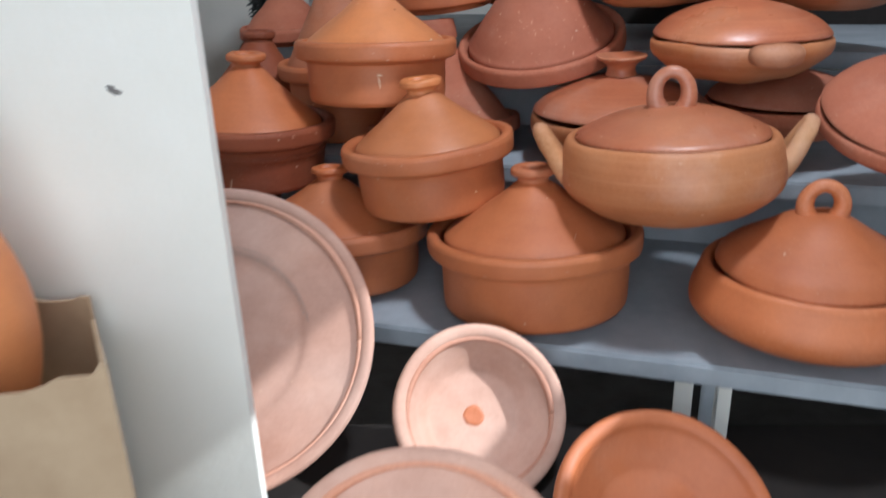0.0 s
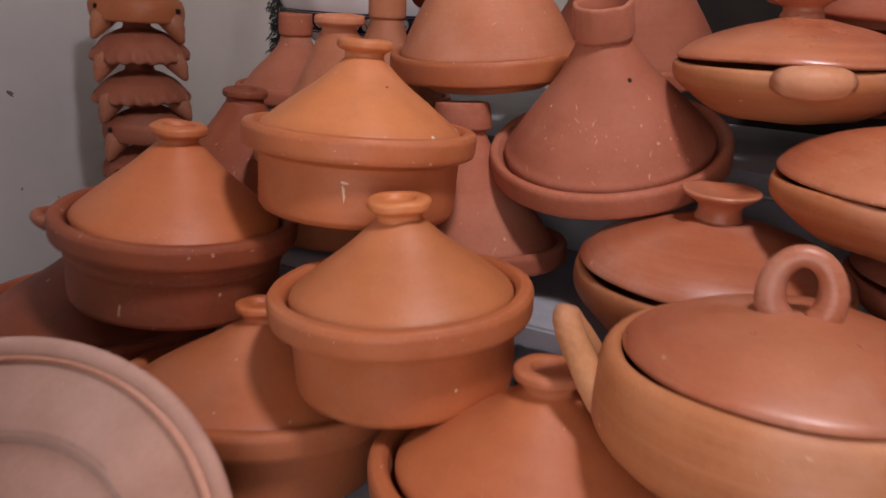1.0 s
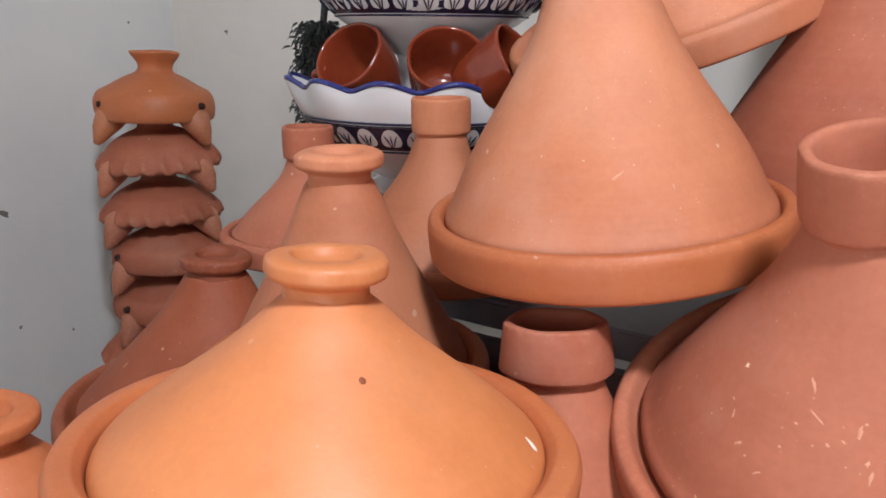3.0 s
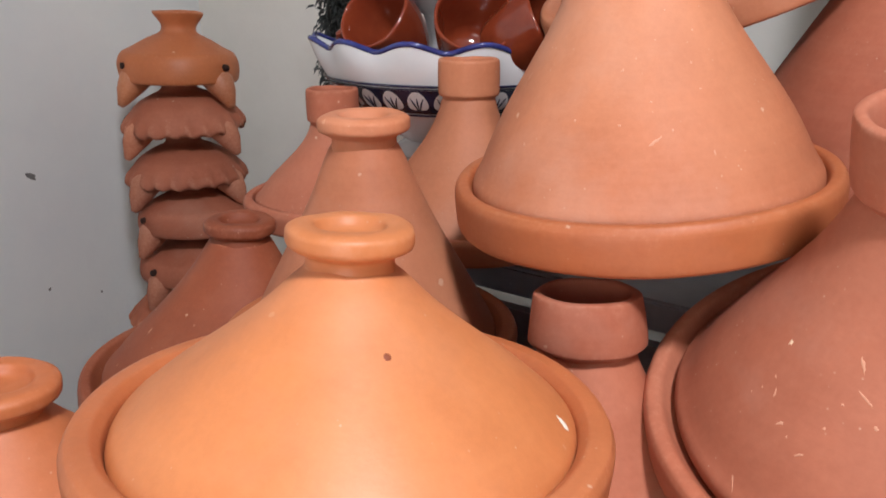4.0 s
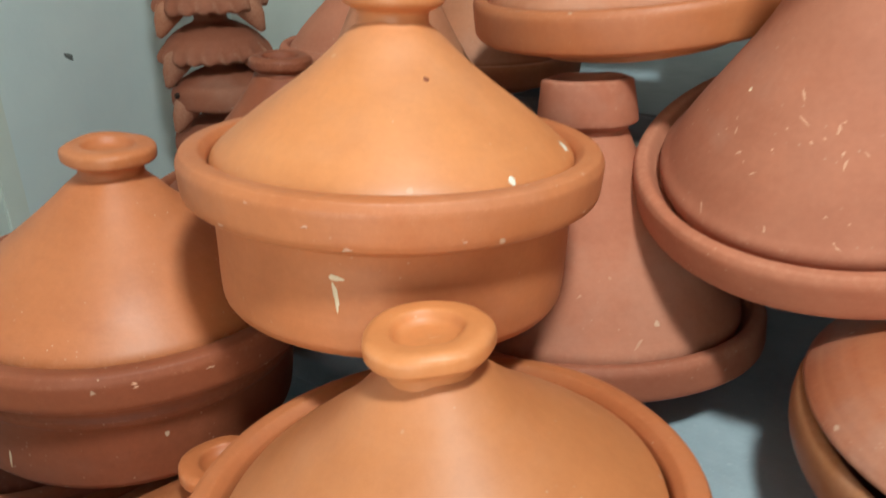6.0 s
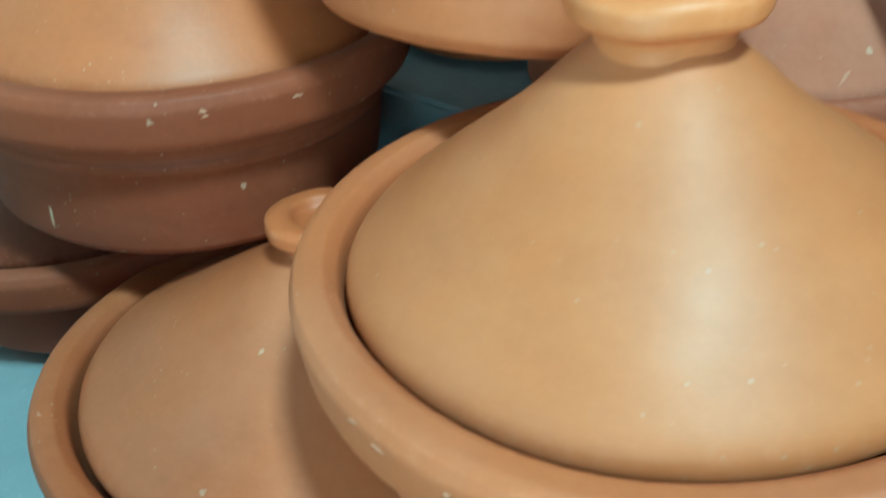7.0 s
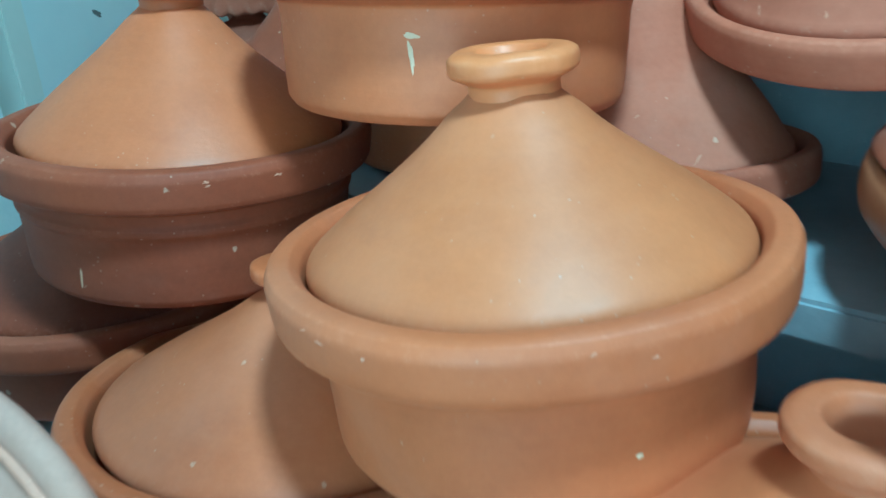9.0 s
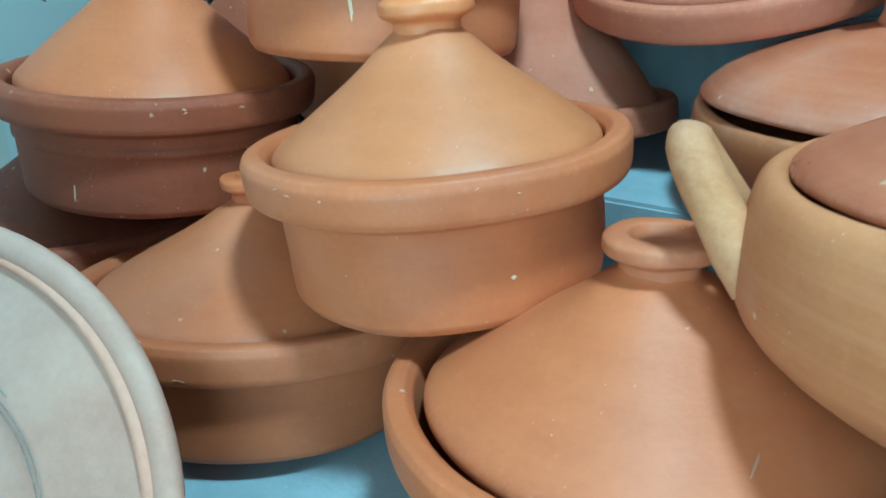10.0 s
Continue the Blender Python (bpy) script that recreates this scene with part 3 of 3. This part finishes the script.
flat_casserole((0.4232, 1.541, 1.313), (-0.0409, 0.0071, 0.9991), 0.1549, 0.0693, 0.09, "buff flat casserole with a tab handle, stacked high", BUFF, BURNISHED, rk=0.045, seed=5.2, tabs=(-95,))
flat_casserole((0.7511, 1.084, 1.123), (-0.0991, -0.282, 0.9543), 0.1672, 0.0699, 0.1, "rose flat casserole tilted on the stew pots", ROSE, ROSE, rk=0.045, seed=6.2)
flat_casserole((0.66, 1.44, 1.07), (0, 0, 1), 0.15, 0.07, 0.09, "dark rose flat casserole in the shade", ROSE, ROSE, seed=7.2)

flat_casserole((0.73, 1.52, 1.30), (0, 0, 1), 0.17, 0.07, 0.10, "buff flat casserole stacked high at the end", BUFF, BURNISHED, seed=8.2)
tall_tagine((0.60, 1.74, 1.42), (0, -0.1, 1), 0.19, 0.05, 0.22, 0.036, 0.045, "rose tagine on top of the stacked casseroles", ROSE, ROSE, seed=10.5)

# ---- dishes below the shelf ----
plate((-0.3258, 0.9119, 0.8439), (0.1, -0.7762, 0.6226), 0.2364, 0.038, "large pale clay dish leaning against the shelf", PALE, seed=1.1)
plate((0.0691, 0.8582, 0.7511), (0.2284, -0.7344, 0.6392), 0.1276, 0.066, "small pale clay dish with a red spot", PALE, seed=2.1, spot=0.016)
plate((0.2964, 0.6685, 0.7198), (0.1914, -0.565, 0.8026), 0.144, 0.06, "terracotta bowl under the shelf edge", CLAY, seed=3.1)
plate((0.014, 0.4877, 0.8236), (0.0937, -0.2113, 0.9729), 0.1509, 0.05, "pale terracotta dish on the pile", PALE, seed=4.1)


# ---- the stack of braziers against the wall ----
FACE = -50


def brazier(m, frill, seed, top, mat):
    ob = root("brazier", m, "brown clay brazier with pointed feet and " + ("a crimped rim" if frill else "eye holes") + ", stacked", "brazier", "stack of braziers")
    R = 0.125

    def crimp(a, r, z, d, e):
        k = max(0.0, (r - R * 0.9) / (R * 0.12))
        return d + 0.004 * k * math.sin(22 * a + seed), e + 0.004 * k * math.sin(22 * a + 1.2 + seed)
    prof = [(0.02, 0.006), (R * 0.82, 0.004), (R * 0.94, -0.006), (R * 1.03, -0.002), (R * 1.03, 0.01), (R * 0.96, 0.026), (R * 0.8, 0.052), (R * 0.5, 0.072), (0.038, 0.08), (0.035, 0.094), (0.05, 0.112), (0.052, 0.118), (0.044, 0.118), (0.03, 0.1), (0, 0.098)]
    if not frill:
        prof[3:6] = [(R * 0.99, 0.0), (R * 1.0, 0.026), (R * 0.93, 0.046)]
    if top:
        prof = [(r, z * 1.17 if z > 0.01 else z) for r, z in prof]
    body = part("bowl", lathe(prof, 88, seed=seed, wobble=0.003, rim_wave=crimp if frill else None), mat, ob)
    for a in (FACE - 66 + seed * 3, FACE + 46 + seed * 4, FACE + 180):
        a = radians(a)
        d = Vector((math.cos(a), math.sin(a), 0))
        up = Vector((0, 0, 1))
        part("foot", tube([d * R * 0.70 + up * 0.012, d * R * 0.86 - up * 0.004, d * R * 0.97 - up * 0.025, d * R * 1.05 - up * 0.044, d * R * 1.10 - up * 0.052], [0.030, 0.030, 0.022, 0.012, 0.006], 12), mat, body)
        if not frill:
            p = d * R * 0.93 + up * 0.03
            # dark plug in place of the shaded eye hole
            part("eye_hole", tube([p, p + d * 0.012], [0.0075, 0.0065], 10), DARK_HOLE, body)
    return ob


for k, (x, y, z, fr) in enumerate([(-1.075, 2.473, 1.252, 0), (-1.070, 2.462, 1.148, 1), (-1.066, 2.452, 1.034, 1), (-1.045, 2.44, 0.936, 0), (-1.040, 2.43, 0.829, 0), (-1.070, 2.42, 0.715, 1), (-1.07, 2.41, 0.612, 0)]):
    brazier(pose(x, y, z, 2 * math.sin(k * 2.1), 2 * math.cos(k * 1.7), 6 * math.sin(k * 3.3)), fr, k * 0.9, k == 0, ROSE if k else CLAY)
crate = root("crate", pose(-1.07, 2.41, 0), "plain wooden crate under the brazier stack", "crate")
part("side", box(-0.16, -0.16, 0, 0.16, 0.16, 0.565, 0.004), CARD, crate, smooth=False)


# ---- blue and white footed bowls with cups ----
def scalloped_bowl(c, R, H, foot, label, seed):
    ob = root("footed_bowl", pose(*c), label, "bowl", "blue and white bowls")
    N = 13

    def wave(a, r, z, d, e):
        k = max(0.0, (z - foot - H * 0.55) / (H * 0.45))
        return d + 0.006 * k * math.cos(N * a + seed), e + (0.012 * k * abs(math.cos(N * a / 2 + seed / 2)) ** 1.5 if k else 0)
    z = foot
    prof = [(0, 0.004), (0.075, 0.0), (0.085, 0.004), (0.078, 0.012), (0.05, 0.03), (0.046, z - 0.01), (0.06, z), (R * 0.5, z + H * 0.16), (R * 0.78, z + H * 0.42), (R * 0.955, z + H * 0.78), (R * 1.0, z + H * 0.97), (R * 0.995, z + H), (R * 0.97, z + H * 0.97), (R * 0.9, z + H * 0.78), (R * 0.7, z + H * 0.46), (R * 0.4, z + H * 0.24), (0, z + H * 0.2)]
    body = part("bowl", lathe(prof, 130, wobble=0.0008, rim_wave=wave), CHINA, ob)
    # cobalt edge
    pts = []
    for k in range(131):
        a = 2 * math.pi * k / 130
        dd, ee = wave(a, R, z + H, 0, 0)
        pts.append(((R * 0.992 + dd) * math.cos(a), (R * 0.992 + dd) * math.sin(a), z + H - 0.0005 + ee))
    part("blue_edge", tube(pts, [0.0036] * len(pts), 8), COBALT, body)

    flank = soften([(0.046, z - 0.01), (0.06, z), (R * 0.5, z + H * 0.16), (R * 0.78, z + H * 0.42), (R * 0.955, z + H * 0.78), (R * 1.0, z + H * 0.97), (R * 0.995, z + H)], 2)

    def at(u):
        # radius and height on the outer flank
        zz = z + H * u
        for (ra, za), (rb, zb) in zip(flank, flank[1:]):
            if za <= zz <= zb and zb > za:
                return ra + (rb - ra) * (zz - za) / (zb - za), zz
        return R, zz
    for u, w in ((0.40, 0.0016), (0.70, 0.0016), (0.67, 0.0009)):
        r, zz = at(u)
        ring = [((r + 0.0012) * math.cos(2 * math.pi * k / 90), (r + 0.0012) * math.sin(2 * math.pi * k / 90), zz) for k in range(91)]
        part("painted_line", tube(ring, [w] * 91, 6), NAVY, body)
    # the dark band with pale arches
    bm = bmesh.new()
    rows = []
    for u in (0.42, 0.48, 0.54, 0.60, 0.66):
        r, zz = at(u)
        rows.append([bm.verts.new(((r + 0.0008) * math.cos(2 * math.pi * k / 120), (r + 0.0008) * math.sin(2 * math.pi * k / 120), zz)) for k in range(120)])
    for A, B in zip(rows, rows[1:]):
        for k in range(120):
            bm.faces.new((A[k], A[(k + 1) % 120], B[(k + 1) % 120], B[k]))
    part("painted_band", bm, NAVY, body)
    M = 30
    for k in range(M):
        a0 = 2 * math.pi * k / M

        def on(da, u, lift):
            r, zz = at(u)
            return Vector(((r + lift) * math.cos(a0 + da), (r + lift) * math.sin(a0 + da), zz))
        bm = bmesh.new()
        cen = bm.verts.new(on(0, 0.53, 0.0022))
        ring = []
        for i in range(16):
            t = 2 * math.pi * i / 16
            ring.append(bm.verts.new(on(0.085 * math.cos(t), 0.535 + 0.095 * math.sin(t) - 0.02 * math.cos(2 * t), 0.0018)))
        for i in range(16):
            bm.faces.new((cen, ring[i], ring[(i + 1) % 16]))
        part("painted_arch", bm, CHINA, body)
        br = bmesh.new()
        for v in (-0.03, 0.0, 0.03):
            tube([on(v * 0.3, 0.455, 0.0024), on(v, 0.53, 0.0028), on(v * 1.7, 0.58, 0.0024)], [0.0007, 0.0012, 0.0005], 5, br)
        part("painted_sprig", br, NAVY, body)
    return ob


BX, BY = -0.328, 2.135
stand = scalloped_bowl((BX, BY, 1.207), 0.195, 0.135, 0.02, "blue and white scalloped bowl holding glazed cups", 0.4)
scalloped_bowl((BX + 0.01, BY + 0.01, 1.263), 0.185, 0.12, 0.145, "blue and white footed bowl stacked in another", 1.4)
pot_under = root("pedestal", pose(BX, BY, 1.1405), "white glazed pedestal with blue lines under the bowls", "pedestal")
ped = part("column", lathe([(0, 0), (0.10, 0), (0.10, 0.012), (0.085, 0.03), (0.085, 0.055), (0.09, 0.066), (0, 0.066)], 64), CHINA, pot_under)
for zz in (0.03, 0.038, 0.05):
    part("painted_line", tube([(0.0858 * math.cos(2 * math.pi * k / 60), 0.0858 * math.sin(2 * math.pi * k / 60), zz) for k in range(61)], [0.0022] * 61, 6), NAVY, ped)


def cup(m, seed):
    ob = root("cup", m @ Matrix.Scale(1.22, 4), "glossy brown-red glazed cup lying in the bowl", "cup", "glazed cups")
    b = part("body", lathe([(0, 0), (0.026, 0), (0.031, 0.004), (0.038, 0.03), (0.042, 0.066), (0.0425, 0.072), (0.039, 0.073), (0.0375, 0.068), (0.033, 0.03), (0.026, 0.01), (0, 0.007)], 48, seed=seed), GLAZE, ob)
    part("handle", tube([(0.036, 0, 0.058), (0.052, 0, 0.058), (0.062, 0, 0.046), (0.06, 0, 0.03), (0.048, 0, 0.02), (0.033, 0, 0.018)], [0.006, 0.0055, 0.005, 0.005, 0.0055, 0.006], 10), GLAZE, b)
    return ob


for k, (mouth, d) in enumerate([((-0.388, 2.005, 1.406), (-0.2, -0.72, 0.5)), ((-0.246, 2.0, 1.405), (0.3, -0.68, 0.62)), ((-0.157, 2.03, 1.404), (0.85, -0.15, 0.5)),
                                ((-0.453, 2.15, 1.397), (-0.7, 0.1, 0.6)), ((-0.273, 2.28, 1.402), (0.2, 0.7, 0.6))]):
    d = Vector(d).normalized()
    cup(Matrix.Translation(Vector(mouth) - d * 0.073 * 1.22) @ d.to_track_quat("Z", "Y").to_matrix().to_4x4() @ pose(0, 0, 0, 0, 0, 200 + 35 * k), k * 1.0)
for k, (a, roll) in enumerate([(-130, -150), (-75, -80), (-30, -20)]):
    a = radians(a)
    cup(pose(BX + 0.01 + 0.07 * math.cos(a), BY + 0.01 + 0.07 * math.sin(a), 1.263 + 0.145 + 0.12, 0, 0, roll) @ pose(0, 0, 0, 0, 55, 0) @ pose(0, 0, -0.02, 0, 0, 60 * k), 5 + k)

# ---- dark wool fringe hanging behind the bowls ----
fringe = root("wool_fringe", pose(-0.56, 2.22, 1.20), "dark grey woollen fringe hanging behind the bowls", "fringe")
part("cord", tube([(0.05, 0.02, 0.55), (0.03, 0.01, 0.3), (0.0, 0, 0.02)], [0.006, 0.006, 0.006], 8), FRINGE, fringe)
rng = random.Random(4)
bm = bmesh.new()
for k in range(3200):
    z = rng.uniform(-0.04, 0.25)
    a, r = rng.uniform(0, 6.283), rng.uniform(0.0, 0.052) * (0.75 + 0.35 * noise.noise(Vector((z * 40, a, 2.0))))
    p = Vector((0.02 + r * math.cos(a), r * math.sin(a), z))
    d = Vector((math.cos(a) + rng.uniform(-0.6, 0.6), math.sin(a) + rng.uniform(-0.6, 0.6), rng.uniform(-0.9, 0.6))).normalized()
    L = rng.uniform(0.006, 0.016)
    s_ = d.orthogonal().normalized() * 0.0022
    t_ = d.cross(s_).normalized() * 0.0022
    q = p + d * L * 0.6 + Vector((0, 0, -0.003))
    e = p + d * L + Vector((0, 0, -0.009))
    v = [bm.verts.new(w) for w in (p + s_, p - s_ * 0.5 + t_, p - s_ * 0.5 - t_, q + s_, q - s_ * 0.5 + t_, q - s_ * 0.5 - t_, e)]
    for i in range(3):
        j = (i + 1) % 3
        bm.faces.new((v[i], v[j], v[3 + j], v[3 + i]))
        bm.faces.new((v[3 + i], v[3 + j], v[6]))
part("wool", bm, FRINGE, fringe)
fringe.children[1]["kind"] = "stuff"

# ---- the carton and vase by the pillar ----
carton = root("carton", pose(0, 0, 0), "brown cardboard carton with a torn top edge", "carton")
bm = bmesh.new()
N = 26
for (xa, ya), (xb, yb) in (((-0.70, 0.5), (-0.262, 0.5)), ((-0.262, 0.5), (-0.40, 0.74)), ((-0.40, 0.74), (-0.70, 0.74))):
    col = []
    for k in range(N + 1):
        u = k / N
        x, y = xa + (xb - xa) * u, ya + (yb - ya) * u
        torn = 1.038 + 0.012 * noise.noise(Vector((x * 30, y * 30, 0))) - 0.03 * max(0.0, min(1.0, (-0.27 - x) / 0.08)) * (ya < 0.55) - 0.045 * (y - 0.5) / 0.24
        col.append((bm.verts.new((x, y, 0.0)), bm.verts.new((x, y, torn))))
    for A, B in zip(col, col[1:]):
        bm.faces.new((A[0], B[0], B[1], A[1]))
bmesh.ops.remove_doubles(bm, verts=bm.verts, dist=0.0005)
bmesh.ops.solidify(bm, geom=bm.faces[:], thickness=0.005)
part("side", bm, CARD, carton, smooth=False)
part("bottom", box(-0.69, 0.51, 0.84, -0.41, 0.73, 0.86), CARD, carton, smooth=False)
vase = root("vase", pose(-0.50, 0.62, 0.86), "orange terracotta vase standing in the carton", "vase")
part("body", lathe([(0, 0), (0.05, 0), (0.07, 0.03), (0.092, 0.13), (0.09, 0.2), (0.06, 0.29), (0.045, 0.34), (0.03, 0.335), (0, 0.32)], 64, seed=3.0), ORANGE, vase)
part("lip", lathe([(0.04, 0.335), (0.046, 0.336), (0.055, 0.36), (0.055, 0.37), (0.047, 0.37), (0.038, 0.345), (0.04, 0.335)], 48), ORANGE, vase)


# ---- marks on the wares ----
from mathutils.bvhtree import BVHTree


def find_part(where, part_name):
    best = None
    for ob in scene.objects:
        if ob.parent is None and ob.type == "EMPTY":
            for ch in ob.children_recursive:
                if ch.name.split(".")[0] == part_name:
                    d = (ob.matrix_world.translation - Vector(where)).length
                    if best is None or d < best[0]:
                        best = (d, ch)
    return best[1]


bpy.context.view_layer.update()


def surface(ob):
    bm = bmesh.new()
    bm.from_mesh(ob.data)
    bm.transform(ob.matrix_world)
    tree = BVHTree.FromBMesh(bm)
    bm.free()
    return tree


def mark(ob, p, w, h, mat, name="scuff", tilt=0.0, seed=0.0, lift=0.0007, rough=0.5):
    """A thin, ragged patch laid on the surface of ob at the point of it nearest to p."""
    tree = surface(ob)
    q, n, _, _ = tree.find_nearest(Vector(p))
    up = (Vector((0, 0, 1)) - n * n.z).normalized()
    side = n.cross(up)
    bm = bmesh.new()
    rings = []
    cen = bm.verts.new(q + n * lift)
    for f in (0.5, 1.0):
        ring = []
        for k in range(18):
            a = 2 * math.pi * k / 18
            r = f * (1 + rough * noise.noise(Vector((math.cos(a) * 1.6 + seed, math.sin(a) * 1.6, seed))))
            x, y = w * r * math.cos(a), h * r * math.sin(a)
            x, y = x * math.cos(tilt) - y * math.sin(tilt), x * math.sin(tilt) + y * math.cos(tilt)
            s_, m_, _, _ = tree.find_nearest(q + side * x + up * y)
            ring.append(bm.verts.new(s_ + m_ * (lift if f < 1 else lift * 0.3)))
        rings.append(ring)
    for k in range(18):
        j = (k + 1) % 18
        bm.faces.new((cen, rings[0][k], rings[0][j]))
        bm.faces.new((rings[0][k], rings[1][k], rings[1][j], rings[0][j]))
    bm.transform(ob.matrix_world.inverted())
    return part(name, bm, mat, ob)


def wares(c, part_name):
    """The named part of the ware whose rim centre is nearest to c."""
    return find_part(c, part_name)


lid2 = wares((-0.133, 1.437, 1.08), "lid")
pot2 = wares((-0.133, 1.437, 1.08), "pot")
# the vent is a dark patch laid on for its inner shade
mark(lid2, (-0.081, 1.374, 1.26), 0.0021, 0.0021, SHADED_BROWN, "vent_hole", rough=0.1)
mark(lid2, (-0.002, 1.436, 1.207), 0.0028, 0.0046, LIME, "lime_chip", 0.5, 1.0)
mark(lid2, (-0.014, 1.348, 1.209), 0.0026, 0.0036, LIME, "lime_chip", 0.2, 2.0)
for dx, dz, w, h, t in ((-0.0045, 0.001, 0.0022, 0.011, -0.15), (0.000, 0.0115, 0.0065, 0.0022, 0.35), (0.004, -0.006, 0.0018, 0.009, -0.1), (0.005, 0.006, 0.0045, 0.0016, 0.2)):
    mark(pot2, (-0.108 + dx, 1.283, 1.154 + dz), w, h, CHALK, "chalk_mark", t, dx * 900)
lid4 = wares((-0.165, 1.226, 0.805), "lid")
mark(lid4, (-0.182, 1.184, 0.922), 0.0035, 0.0055, LIME, "lime_chip", 0.3, 3.0)
pot3 = wares((-0.366, 1.392, 0.96), "pot")
mark(pot3, (-0.378, 1.245, 0.979), 0.0012, 0.008, CHALK, "scratch", 0.2, 4.0)
pot1 = wares((-0.015, 1.245, 0.95), "pot")
mark(pot1, (0.068, 1.137, 0.989), 0.0022, 0.0014, CHALK, "lime_chip", 0.1, 5.0)
lid5 = wares((0.167, 1.135, 0.806), "lid")
mark(lid5, (0.116, 1.077, 0.962), 0.0022, 0.003, CHALK, "lime_chip", 0.1, 6.0)
mark(lid5, (0.215, 1.03, 0.95), 0.0009, 0.008, SCUFF, "scratch", 0.7, 7.0)
# pale scuffs on the two tall lids
rng = random.Random(11)
for centre, count, spread in (((0.201, 1.593, 1.137), 44, 0.15), ((-0.455, 1.773, 0.95), 22, 0.15), ((-0.009, 1.779, 1.21), 12, 0.15), ((-0.005, 1.591, 0.955), 9, 0.13)):
    lid = wares(centre, "lid")
    m = lid.matrix_world
    for k in range(count):
        a = radians(rng.uniform(-150, -30))
        z = rng.uniform(0.05, 0.19)
        p = m @ Vector((0.14 * math.cos(a), 0.14 * math.sin(a), z))
        L = 0.0008 + 0.0045 * rng.random() ** 4
        mark(lid, p, rng.uniform(0.0005, 0.0012), L, CHALK if rng.random() < 0.05 else SCUFF, "scuff", rng.uniform(-1.0, 1.0), rng.uniform(0, 50), lift=0.0004, rough=0.9)

# nicks along the pot rims
for centre, R, hb in (((-0.015, 1.245, 0.95), 0.152, 0.114), ((-0.133, 1.437, 1.08), 0.150, 0.106), ((-0.366, 1.392, 0.96), 0.168, 0.11), ((0.167, 1.135, 0.806), 0.178, 0.112), ((-0.165, 1.226, 0.805), 0.170, 0.112)):
    pot = wares(centre, "pot")
    m = pot.matrix_world
    for k in range(8):
        a = radians(rng.uniform(-185, 10))
        p = m @ Vector((R * math.cos(a), R * math.sin(a), hb + rng.uniform(-0.026, 0.006)))
        mark(pot, p, rng.uniform(0.001, 0.0035), rng.uniform(0.0005, 0.0011), SCUFF, "nick", rng.uniform(-0.3, 0.3), rng.uniform(0, 50), lift=0.0005, rough=0.9)

# scratched rings in the large dish, rosy line inside its lip
big = wares((-0.318, 0.920, 0.78), "bowl")
for r, z, a0, a1 in ((0.135, 0.0196, 0.3, 2.6), (0.139, 0.0206, 0.2, 2.9), (0.145, 0.0222, 1.0, 2.4)):
    arc = [(r * math.cos(a0 + (a1 - a0) * k / 40), r * math.sin(a0 + (a1 - a0) * k / 40), z + 0.0004) for k in range(41)]
    part("scratch", tube(arc, [0.0004] * 41, 5), STAIN, big)
# small marks on the plaster
for wob, p, w, h in ((wall_left, (-1.36, 2.298, 1.045), 0.012, 0.006), (wall_left, (-1.36, 2.75, 1.45), 0.004, 0.004), (wall_left, (-1.36, 2.45, 0.72), 0.004, 0.003), (wall_back, (-1.19, 2.93, 1.43), 0.006, 0.006),
                     (wall_left, (-1.36, 2.18, 1.22), 0.006, 0.002), (wall_left, (-1.36, 2.3, 0.78), 0.003, 0.004), (pillar, (-0.335, 0.765, 1.236), 0.010, 0.004)):
    mark(wob, p, w, h, STAIN, "stain", 0.6, p[1] * 9, rough=0.9)
